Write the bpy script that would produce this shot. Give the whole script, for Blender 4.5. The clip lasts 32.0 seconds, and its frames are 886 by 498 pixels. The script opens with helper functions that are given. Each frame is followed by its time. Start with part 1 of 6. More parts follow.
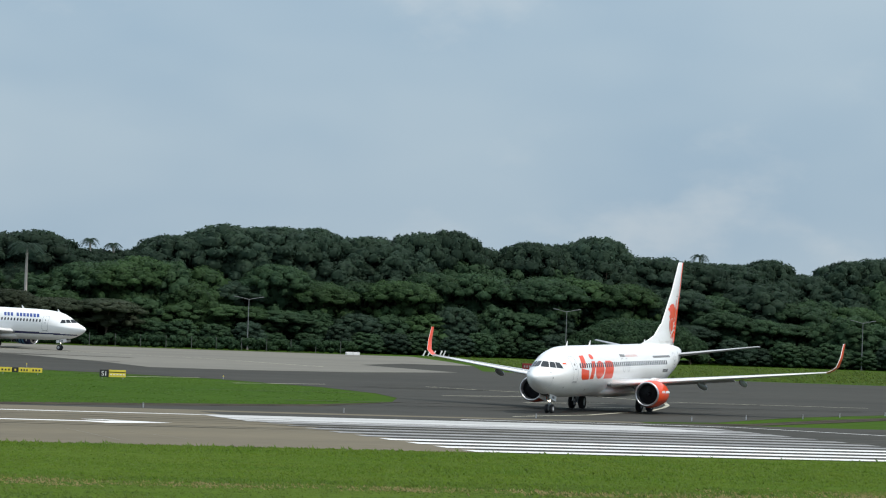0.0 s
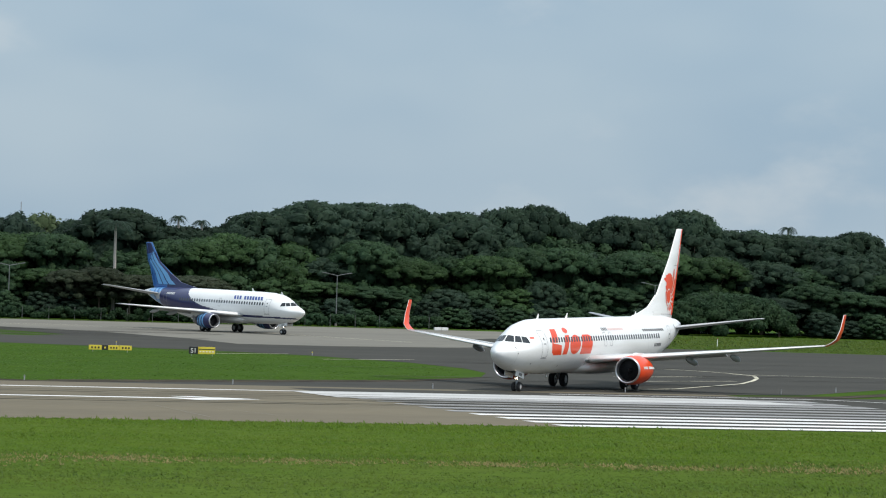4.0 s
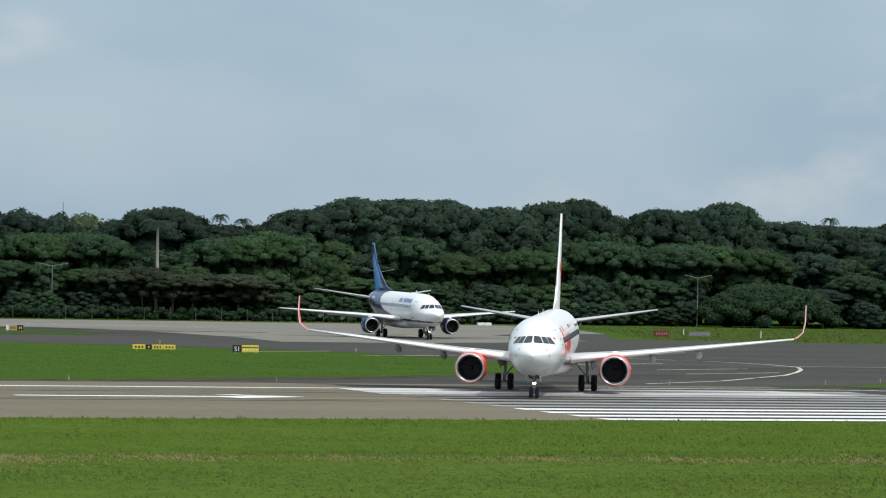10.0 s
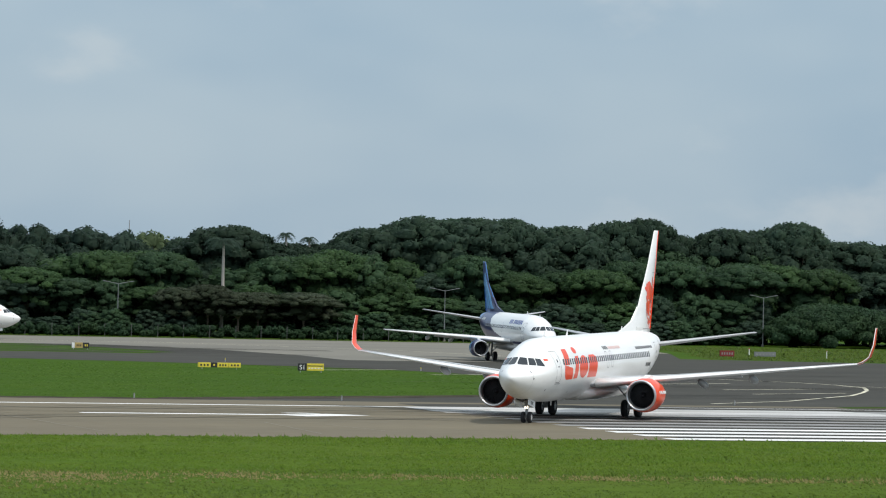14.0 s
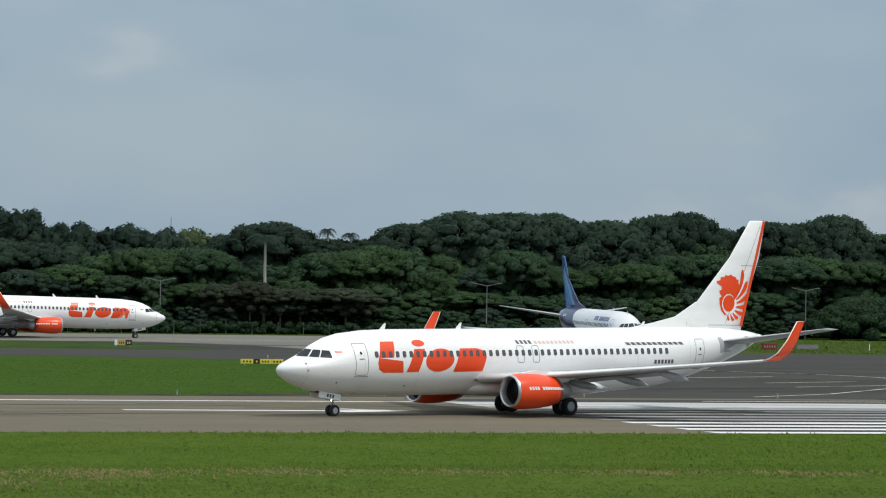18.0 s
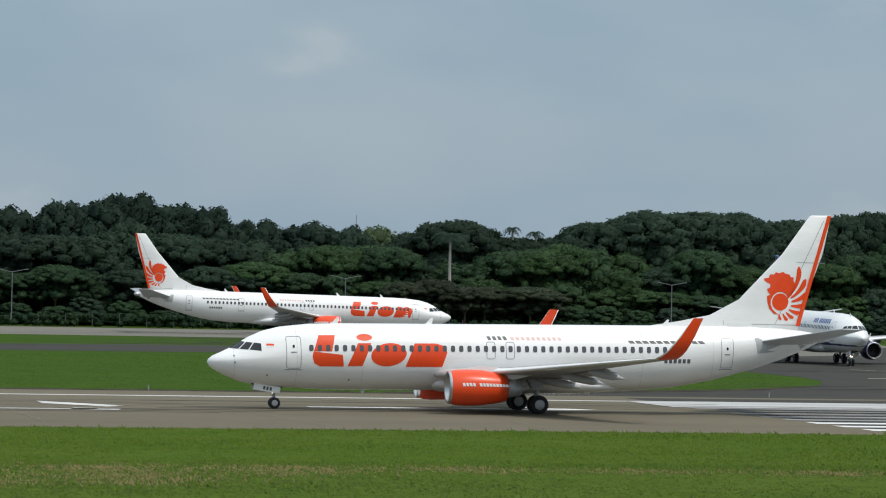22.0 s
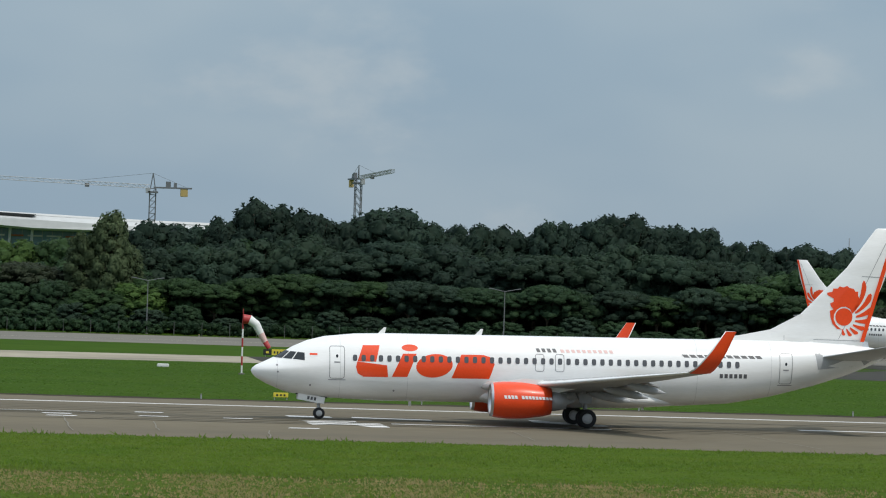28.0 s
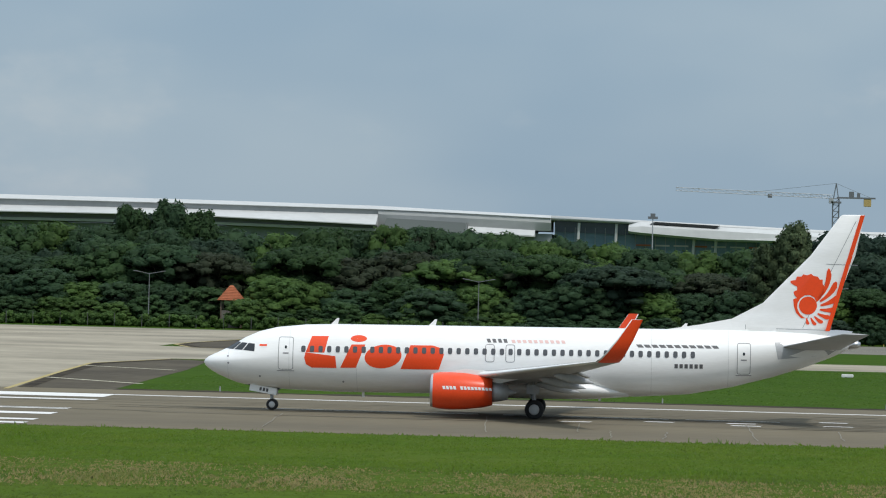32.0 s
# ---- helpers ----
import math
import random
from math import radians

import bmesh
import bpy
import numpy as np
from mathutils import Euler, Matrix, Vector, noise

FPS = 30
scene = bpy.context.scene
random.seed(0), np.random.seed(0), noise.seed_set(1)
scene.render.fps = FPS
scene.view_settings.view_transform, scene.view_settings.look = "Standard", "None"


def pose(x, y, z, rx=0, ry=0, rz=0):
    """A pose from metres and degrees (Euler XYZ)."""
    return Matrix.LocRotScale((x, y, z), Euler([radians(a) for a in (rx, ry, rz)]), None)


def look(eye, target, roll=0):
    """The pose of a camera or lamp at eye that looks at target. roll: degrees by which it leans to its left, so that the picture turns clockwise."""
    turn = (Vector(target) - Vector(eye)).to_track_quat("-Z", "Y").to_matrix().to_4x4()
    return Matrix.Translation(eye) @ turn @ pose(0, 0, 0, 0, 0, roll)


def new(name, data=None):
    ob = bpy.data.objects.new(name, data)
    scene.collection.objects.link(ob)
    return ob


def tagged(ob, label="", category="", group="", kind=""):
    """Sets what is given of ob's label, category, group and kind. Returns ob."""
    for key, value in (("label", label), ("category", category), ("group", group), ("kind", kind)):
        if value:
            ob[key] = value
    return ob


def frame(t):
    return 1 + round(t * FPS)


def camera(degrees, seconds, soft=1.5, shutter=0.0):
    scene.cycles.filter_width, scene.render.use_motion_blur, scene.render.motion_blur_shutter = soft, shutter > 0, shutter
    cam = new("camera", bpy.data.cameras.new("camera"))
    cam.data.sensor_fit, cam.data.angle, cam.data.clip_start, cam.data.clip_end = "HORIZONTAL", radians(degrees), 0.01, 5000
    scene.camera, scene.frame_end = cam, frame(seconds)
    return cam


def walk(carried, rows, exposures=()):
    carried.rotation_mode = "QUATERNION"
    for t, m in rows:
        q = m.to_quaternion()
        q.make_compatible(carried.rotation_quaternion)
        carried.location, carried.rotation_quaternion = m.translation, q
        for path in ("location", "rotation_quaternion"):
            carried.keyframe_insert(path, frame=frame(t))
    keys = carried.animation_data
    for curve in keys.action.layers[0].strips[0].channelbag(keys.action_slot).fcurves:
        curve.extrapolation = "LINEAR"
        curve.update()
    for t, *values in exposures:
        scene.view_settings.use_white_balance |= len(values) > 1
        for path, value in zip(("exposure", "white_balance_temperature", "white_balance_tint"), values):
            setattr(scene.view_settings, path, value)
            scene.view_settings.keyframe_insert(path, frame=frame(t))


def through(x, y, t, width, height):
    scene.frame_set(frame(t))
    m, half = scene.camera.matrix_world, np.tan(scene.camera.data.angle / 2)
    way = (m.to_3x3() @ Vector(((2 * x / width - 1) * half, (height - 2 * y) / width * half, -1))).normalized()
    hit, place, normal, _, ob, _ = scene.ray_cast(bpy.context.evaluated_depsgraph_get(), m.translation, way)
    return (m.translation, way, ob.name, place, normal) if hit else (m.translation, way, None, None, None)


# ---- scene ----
H = 8.24
# seconds, pan to the left, tilt, lean
AIM = [(0, -21.392, 0.829, 2.27), (0.5, -21.651, 0.793, 2.58), (1, -21.426, 0.627, 2.53), (1.5, -21.505, 0.432, 2.38), (2, -21.548, 0.620, 2.27), (2.5, -20.831, 0.626, 1.94), (3, -20.416, 0.580, 1.63), (3.5, -20.044, 0.399, 1.88), (5.5, -20.106, 0.419, 1.64), (6, -20.188, 0.503, 1.79), (6.5, -20.178, 0.504, 1.89), (7, -19.731, 0.521, 1.70), (7.5, -19.784, 0.497, 1.57), (8, -19.718, 0.399, 1.44), (8.5, -19.617, 0.231, 1.40), (9, -19.383, 0.171, 1.16), (9.5, -19.312, 0.237, 1.02), (10, -19.381, 0.303, 1.10), (10.5, -19.393, 0.681, 0.93), (11, -19.128, 0.521, 1.20), (11.5, -19.007, 0.515, 0.92), (12, -18.915, 0.620, 1.13), (12.5, -18.864, 0.651, 1.20), (13, -18.781, 0.438, 1.28), (13.5, -18.641, 0.568, 1.34), (14, -18.354, 0.578, 1.29), (14.5, -18.360, 0.096, 1.11), (16.5, -18.315, 0.238, 0.88), (17, -17.992, 0.274, 0.90), (17.5, -17.756, 0.449, 0.88), (18, -17.706, 0.489, 0.90), (18.5, -17.456, 0.225, 1.02), (19, -17.299, 0.550, 1.02), (19.5, -16.889, 0.772, 1.02), (20, -16.626, 0.632, 1.03), (20.5, -16.421, 0.556, 1.20), (21, -15.780, 0.484, 1.25), (21.5, -15.255, 0.437, 1.18), (22, -14.824, 0.415, 1.19), (22.5, -14.635, 0.466, 1.42), (23, -14.236, 0.626, 1.96), (23.5, -13.512, 0.803, 1.41), (24, -12.710, 0.697, 1.61), (24.5, -12.419, 0.731, 1.02), (26.5, -9.806, 0.318, 1.42), (27, -9.289, 0.378, 1.44), (27.5, -8.103, 0.523, 1.58), (28, -7.156, 0.554, 1.79), (28.5, -6.007, 0.528, 1.43), (29, -4.751, 0.466, 1.44), (29.5, -4.589, 0.666, 1.38), (30, -2.975, 0.505, 1.52), (30.5, -1.639, 0.477, 1.89), (31, -0.401, 0.585, 1.76), (31.5, 2.117, 0.479, 1.56), (32, 3.479, 0.421, 1.45)]
# seconds, x, y, heading of the main gear's foot on the ground
TAXI_WHITE = [(0, 121.61, 271.88, 228.4), (1, 117.67, 267.70, 227.1), (2, 113.65, 263.72, 225.5), (3, 109.68, 259.84, 226.1), (4, 105.72, 255.85, 227.0), (5, 101.91, 251.78, 230.7), (6, 98.56, 247.69, 235.9), (7, 95.76, 243.89, 239.0), (8, 93.49, 240.58, 241.9), (9, 91.70, 237.59, 244.5), (10, 90.27, 234.82, 246.2), (11, 89.02, 232.15, 246.4), (12, 87.71, 229.39, 244.7), (13, 86.18, 226.38, 241.1), (14, 84.32, 223.37, 235.4), (15, 82.22, 220.74, 227.5), (16, 79.98, 218.67, 218.2), (17, 77.68, 217.15, 209.0), (18, 75.21, 216.12, 199.9), (19, 72.37, 215.44, 191.7), (20, 69.25, 215.12, 185.2), (21, 65.93, 215.10, 180.1), (22, 62.48, 215.29, 176.7), (23, 58.90, 215.58, 176.4), (24, 55.01, 215.92, 175.7), (25, 50.91, 216.25, 175.5), (26, 46.51, 216.55, 176.0), (27, 41.58, 216.85, 176.9), (28, 35.77, 217.06, 178.8), (29, 28.19, 217.12, 180.9), (30, 18.74, 217.01, 179.8), (31, 6.85, 217.12, 179.2), (32, -7.49, 217.11, 180.8)]
TAXI_LONG = [(0, 35.79, 455.04, 19.5), (2, 41.92, 457.21, 19.5), (4, 48.06, 459.38, 19.5), (6, 54.20, 461.55, 19.4), (8, 60.34, 463.72, 19.3), (10, 66.49, 465.86, 19.0), (12, 72.65, 467.94, 18.1), (14, 78.88, 469.83, 15.3), (16, 85.20, 471.20, 9.0), (18, 91.32, 471.81, 2.6), (20, 97.59, 471.78, -2.4), (22, 104.23, 471.34, -5.7), (24, 111.21, 470.31, -10.7), (26, 118.49, 468.74, -13.5), (28, 126.01, 466.80, -15.2), (30, 133.55, 464.71, -15.8), (32, 141.07, 462.56, -16.0)]
TAXI_BLUE = [(0, 120.44, 471.56, -51.7), (1, 124.18, 466.52, -54.4), (2, 127.79, 461.21, -57.1), (3, 131.28, 455.41, -61.3), (4, 134.16, 449.24, -68.2), (5, 136.47, 442.70, -73.4), (6, 138.16, 435.96, -78.8), (7, 139.28, 429.20, -83.7), (8, 139.79, 422.68, -88.3), (9, 139.81, 416.42, -92.2), (10, 139.52, 410.31, -94.7), (11, 139.10, 404.40, -96.2), (12, 138.52, 398.83, -96.9), (13, 137.96, 393.47, -97.3), (14, 137.46, 388.27, -96.1), (15, 137.04, 383.40, -95.1), (16, 136.72, 378.93, -94.1), (17, 136.45, 374.82, -94.7), (18, 136.14, 371.06, -95.4), (19, 135.80, 367.52, -96.0), (20, 135.51, 364.11, -95.9), (21, 135.21, 360.93, -95.8), (22, 134.96, 357.94, -94.3), (23, 134.80, 355.05, -92.3), (24, 134.73, 352.16, -90.4), (32, 134.43, 340.61, -90.4)]


def aim(pan, tilt, lean):
    """The camera's pose on its fixed stand."""
    return pose(0, 0, H, 90 + tilt, 0, pan) @ pose(0, 0, 0, 0, 0, lean)


cam = camera(13.76, 32.0, soft=1.1)
walk(cam, [(t, aim(a, b, c)) for t, a, b, c in AIM], exposures=[(0, 0.16, 6380, 10), (10, 0.16, 6500, 10), (14, 0.14, 6500, 10), (18, -0.10, 6500, 10), (21, -0.13, 6480, 10), (28, -0.13, 6420, 10), (32, -0.08, 6350, 10)])

# ---------------------------------------------------------------- sky and sun
world = bpy.data.worlds.new("sky")
scene.world = world
world.use_nodes = True
SUN = Vector((0.35, -0.42, 0.86)).normalized()


def build_sky():
    """Hazy sky with soft thin cloud, brighter and whiter towards the zenith."""
    nt = world.node_tree
    nt.nodes.clear()
    out = nt.nodes.new("ShaderNodeOutputWorld")
    bg = nt.nodes.new("ShaderNodeBackground")
    sky = nt.nodes.new("ShaderNodeTexSky")
    sky.sky_type, sky.sun_disc = "NISHITA", False
    sky.sun_elevation = math.asin(SUN.z)
    sky.sun_rotation = math.atan2(SUN.x, SUN.y)
    sky.air_density, sky.dust_density, sky.ozone_density = 1.0, 2.0, 1.0
    tex = nt.nodes.new("ShaderNodeTexCoord")
    link = nt.links.new

    def cloud_noise(stretch, scale, detail, rough, low, high, most):
        mp = nt.nodes.new("ShaderNodeMapping")
        mp.inputs["Scale"].default_value = stretch
        n = nt.nodes.new("ShaderNodeTexNoise")
        n.inputs["Scale"].default_value, n.inputs["Detail"].default_value, n.inputs["Roughness"].default_value = scale, detail, rough
        r = nt.nodes.new("ShaderNodeMapRange")
        r.interpolation_type = "SMOOTHSTEP"
        r.inputs["From Min"].default_value, r.inputs["From Max"].default_value, r.inputs["To Max"].default_value = low, high, most
        link(tex.outputs["Generated"], mp.inputs["Vector"])
        link(mp.outputs["Vector"], n.inputs["Vector"])
        link(n.outputs["Fac"], r.inputs["Value"])
        return r.outputs["Result"]

    def blend(factor, a, b):
        m = nt.nodes.new("ShaderNodeMix")
        m.data_type = "RGBA"
        for socket, value in (("Factor", factor), ("A", a), ("B", b)):
            if isinstance(value, bpy.types.NodeSocket):
                link(value, m.inputs[socket])
            else:
                m.inputs[socket].default_value = value
        return m.outputs["Result"]

    veil = cloud_noise((7, 7, 16), 1.0, 3, 0.5, 0.32, 0.72, 1.0)
    puff = cloud_noise((15, 15, 28), 1.0, 6, 0.55, 0.54, 0.75, 0.6)
    colour = blend(veil, (0.308, 0.430, 0.546, 1), (0.412, 0.516, 0.597, 1))
    colour = blend(puff, colour, (0.54, 0.60, 0.64, 1))
    split = nt.nodes.new("ShaderNodeSeparateXYZ")
    link(tex.outputs["Generated"], split.inputs[0])
    lift, white = nt.nodes.new("ShaderNodeMapRange"), nt.nodes.new("ShaderNodeMapRange")
    for node, top in ((lift, 23.0), (white, 0.8)):
        node.interpolation_type = "SMOOTHSTEP"
        node.inputs["From Min"].default_value, node.inputs["From Max"].default_value, node.inputs["To Max"].default_value = 0.09, 0.85, top
        link(split.outputs["Z"], node.inputs["Value"])
    lift.inputs["To Min"].default_value = 10
    colour = blend(white.outputs["Result"], colour, (0.50, 0.54, 0.56, 1))
    scale = nt.nodes.new("ShaderNodeVectorMath")
    scale.operation = "SCALE"
    link(colour, scale.inputs[0])
    link(lift.outputs["Result"], scale.inputs["Scale"])
    link(blend(0.85, sky.outputs["Color"], scale.outputs[0]), bg.inputs["Color"])
    bg.inputs["Strength"].default_value = 0.1
    link(bg.outputs["Background"], out.inputs["Surface"])


build_sky()
sun_data = bpy.data.lights.new("sun", "SUN")
sun_data.energy, sun_data.angle, sun_data.color = 2.3, radians(2), (1.0, 0.94, 0.86)
sun = new("sun", sun_data)
sun.matrix_world = look(SUN * 300, (0, 0, 0))


# ---------------------------------------------------------------- materials
def material(name, colour, rough=0.6, metal=0.0, vary=0.12, scale=3.0, fine=40.0, bump=0.0, coat=0.0, tint=None, blotch=0.5, per=None, stretch=(1, 1, 1), spec=0.5):
    """Principled surface whose colour varies at two scales; tint is a second colour for the large patches."""
    m = bpy.data.materials.new(name)
    m.use_nodes = True
    nt = m.node_tree
    b = nt.nodes["Principled BSDF"]
    b.inputs["Roughness"].default_value, b.inputs["Metallic"].default_value = rough, metal
    b.inputs["Coat Weight"].default_value = coat
    b.inputs["Specular IOR Level"].default_value = spec
    link = nt.links.new
    tex = nt.nodes.new("ShaderNodeTexCoord")
    mp = nt.nodes.new("ShaderNodeMapping")
    mp.inputs["Scale"].default_value = stretch
    link(tex.outputs["Object"], mp.inputs["Vector"])
    big = nt.nodes.new("ShaderNodeTexNoise")
    big.inputs["Scale"].default_value, big.inputs["Detail"].default_value = scale, 4
    small = nt.nodes.new("ShaderNodeTexNoise")
    small.inputs["Scale"].default_value, small.inputs["Detail"].default_value = fine, 3
    link(mp.outputs["Vector"], big.inputs["Vector"])
    link(mp.outputs["Vector"], small.inputs["Vector"])
    base = nt.nodes.new("ShaderNodeMix")
    base.data_type = "RGBA"
    base.inputs["A"].default_value = (*colour, 1)
    base.inputs["B"].default_value = (*(tint or [c * (1 - vary) for c in colour]), 1)
    rmp = nt.nodes.new("ShaderNodeMapRange")
    rmp.inputs["From Min"].default_value, rmp.inputs["From Max"].default_value = 0.5 - blotch * 0.3, 0.5 + blotch * 0.3
    link(big.outputs["Fac"], rmp.inputs["Value"])
    link(rmp.outputs["Result"], base.inputs["Factor"])
    grain = nt.nodes.new("ShaderNodeMapRange")
    grain.inputs["From Min"].default_value, grain.inputs["From Max"].default_value = 0.25, 0.75
    grain.inputs["To Min"].default_value, grain.inputs["To Max"].default_value = 1 - vary, 1 + vary
    link(small.outputs["Fac"], grain.inputs["Value"])
    hsv = nt.nodes.new("ShaderNodeHueSaturation")
    link(base.outputs["Result"], hsv.inputs["Color"])
    value = grain.outputs["Result"]
    if per:
        info = nt.nodes.new("ShaderNodeObjectInfo" if per == "object" else "ShaderNodeNewGeometry")
        rnd = info.outputs["Random" if per == "object" else "Random Per Island"]
        spread = nt.nodes.new("ShaderNodeMapRange")
        spread.inputs["To Min"].default_value, spread.inputs["To Max"].default_value = 0.86, 1.14
        link(rnd, spread.inputs["Value"])
        mul = nt.nodes.new("ShaderNodeMath")
        mul.operation = "MULTIPLY"
        link(value, mul.inputs[0])
        link(spread.outputs["Result"], mul.inputs[1])
        value = mul.outputs[0]
    link(value, hsv.inputs["Value"])
    link(hsv.outputs["Color"], b.inputs["Base Color"])
    if bump:
        bp = nt.nodes.new("ShaderNodeBump")
        bp.inputs["Strength"].default_value, bp.inputs["Distance"].default_value = bump, 0.03
        link(small.outputs["Fac"], bp.inputs["Height"])
        link(bp.outputs["Normal"], b.inputs["Normal"])
    return m


def leafy(name, colour, tint, through=0.45, relief_depth=0.25):
    """Foliage: each leaf and each plant differs, and a little light passes through the leaves."""
    m = material(name, colour, 0.55, vary=0.15, scale=0.25, fine=1.2, tint=tint, per="island", spec=0.10)
    nt = m.node_tree
    b, out = nt.nodes["Principled BSDF"], nt.nodes["Material Output"]
    hsv = b.inputs["Base Color"].links[0].from_node
    spread = [n for n in nt.nodes if n.type == "MAP_RANGE"][-1]
    spread.inputs["To Min"].default_value, spread.inputs["To Max"].default_value = 0.86, 1.14
    info, whole, mul = nt.nodes.new("ShaderNodeObjectInfo"), nt.nodes.new("ShaderNodeMapRange"), nt.nodes.new("ShaderNodeMath")
    whole.inputs["To Min"].default_value, whole.inputs["To Max"].default_value = 0.82, 1.18
    mul.operation = "MULTIPLY"
    nt.links.new(info.outputs["Random"], whole.inputs["Value"])
    nt.links.new(hsv.inputs["Value"].links[0].from_socket, mul.inputs[0])
    nt.links.new(whole.outputs["Result"], mul.inputs[1])
    nt.links.new(mul.outputs[0], hsv.inputs["Value"])
    thin, mix = nt.nodes.new("ShaderNodeBsdfTranslucent"), nt.nodes.new("ShaderNodeMixShader")
    mix.inputs["Fac"].default_value = through
    small = [n for n in nt.nodes if n.type == "TEX_NOISE"][-1]
    small.inputs["Scale"].default_value, small.inputs["Detail"].default_value = 2.2, 5
    relief = nt.nodes.new("ShaderNodeBump")
    relief.inputs["Strength"].default_value, relief.inputs["Distance"].default_value = 0.8, relief_depth
    nt.links.new(small.outputs["Fac"], relief.inputs["Height"])
    nt.links.new(relief.outputs["Normal"], b.inputs["Normal"])
    nt.links.new(hsv.outputs["Color"], thin.inputs["Color"])
    nt.links.new(b.outputs["BSDF"], mix.inputs[1])
    nt.links.new(thin.outputs["BSDF"], mix.inputs[2])
    nt.links.new(mix.outputs["Shader"], out.inputs["Surface"])
    return m


WHITE = material("white_paint", (0.87, 0.87, 0.86), 0.30, vary=0.03, scale=0.5, fine=6, coat=0.3, tint=(0.80, 0.795, 0.775), stretch=(0.4, 1, 2.5))
RED = material("orange_red_paint", (0.82, 0.072, 0.014), 0.32, vary=0.05, scale=0.6, fine=9, coat=0.2, spec=0.35)
GREY = material("grey_wing_paint", (0.42, 0.43, 0.44), 0.45, vary=0.07, scale=0.7, fine=8)
SEAM = material("dark_seam", (0.25, 0.25, 0.26), 0.6, vary=0.1)
JOINT = material("faint_skin_joint", (0.60, 0.60, 0.59), 0.5, vary=0.1)
CRACK = material("filled_crack", (0.25, 0.235, 0.20), 0.85, vary=0.2, spec=0.08)
METAL = material("bare_metal", (0.62, 0.62, 0.63), 0.3, 0.9, vary=0.08, fine=12)
# near black: the shade inside inlets and gear bay is put into this colour
DARK = material("cavity_shade", (0.02, 0.02, 0.022), 0.6, vary=0.2)
FAN = material("fan_titanium", (0.03, 0.03, 0.033), 0.5, 0.6, vary=0.2)
RUBBER = material("tyre_rubber", (0.022, 0.022, 0.024), 0.8, vary=0.2, fine=20)
GLASS = material("cabin_glass", (0.025, 0.03, 0.036), 0.16, vary=0.1, spec=0.3)
INK = material("dark_grey_lettering", (0.10, 0.10, 0.105), 0.5, vary=0.05)
RUBBER_STREAK = material("rubber_streak", (0.045, 0.043, 0.038), 0.85, vary=0.25, fine=1.5, tint=(0.08, 0.075, 0.065), spec=0.08)
FAINT = material("faint_rubber", (0.112, 0.105, 0.083), 0.85, vary=0.2, fine=1.5, tint=(0.130, 0.122, 0.095), spec=0.08)
FENCE = material("weathered_post", (0.10, 0.105, 0.10), 0.8, vary=0.2)
PALE = material("pale_red_lettering", (0.72, 0.48, 0.45), 0.5, vary=0.05)
NAVY = material("navy_paint", (0.02, 0.025, 0.10), 0.3, vary=0.08, coat=0.3)
BLUE = material("blue_paint", (0.045, 0.16, 0.42), 0.3, vary=0.08, coat=0.3)
TITLE_BLUE = material("title_blue", (0.04, 0.08, 0.30), 0.4, vary=0.06)
SKYBLUE = material("light_blue_paint", (0.16, 0.40, 0.70), 0.3, vary=0.08, coat=0.3)
ASPHALT = material("runway_asphalt", (0.166, 0.143, 0.099), 0.85, vary=0.14, scale=0.05, fine=1.2, bump=0.15, tint=(0.122, 0.107, 0.078), blotch=0.9, stretch=(0.35, 1.6, 1), spec=0.08)
TAR = material("dark_asphalt", (0.040, 0.039, 0.034), 0.85, vary=0.18, scale=0.05, fine=0.9, bump=0.15, tint=(0.058, 0.056, 0.048), blotch=0.9, stretch=(0.5, 1.6, 1), spec=0.08)
CONCRETE = material("taxiway_concrete", (0.1886, 0.1794, 0.1518), 0.85, vary=0.12, scale=0.04, fine=0.8, bump=0.1, tint=(0.1380, 0.1325, 0.1159), blotch=0.8, stretch=(0.5, 1.5, 1), spec=0.08)
PAINT = material("white_marking", (0.74, 0.74, 0.72), 0.7, vary=0.10, scale=0.3, fine=2.5, tint=(0.60, 0.59, 0.57), stretch=(0.3, 2, 1), spec=0.08)
WORN = material("worn_marking", (0.36, 0.36, 0.36), 0.8, vary=0.25, scale=0.4, fine=2.0, tint=(0.16, 0.158, 0.15), blotch=0.7, stretch=(0.2, 2, 1), spec=0.08)
SMEAR = material("smeared_marking", (0.60, 0.60, 0.59), 0.8, vary=0.25, scale=0.35, fine=2.0, tint=(0.26, 0.255, 0.245), blotch=0.6, stretch=(0.1, 2.4, 1), spec=0.08)
YELLOW = material("cream_marking", (0.66, 0.62, 0.48), 0.7, vary=0.25, fine=3, tint=(0.40, 0.38, 0.30), spec=0.08)
OCHRE = material("ochre_marking", (0.46, 0.37, 0.15), 0.7, vary=0.25, fine=3, tint=(0.30, 0.25, 0.13), spec=0.08)
APRON = material("apron_concrete", (0.37, 0.335, 0.262), 0.85, vary=0.14, scale=0.07, fine=0.9, bump=0.1, tint=(0.22, 0.20, 0.157), blotch=0.6, stretch=(0.7, 1.0, 1), spec=0.08)
SHOULDER = material("brown_shoulder", (0.10, 0.088, 0.066), 0.9, vary=0.2, scale=0.1, fine=1.0, tint=(0.066, 0.058, 0.045), spec=0.06)
PORTHOLE = material("cabin_window_glass", (0.085, 0.088, 0.095), 0.2, vary=0.12)
LAMP_STEEL = material("weathered_lamp_steel", (0.20, 0.21, 0.215), 0.6, 0.2, vary=0.1)
HUB = material("wheel_alloy", (0.55, 0.55, 0.55), 0.45, 0.2, vary=0.08)
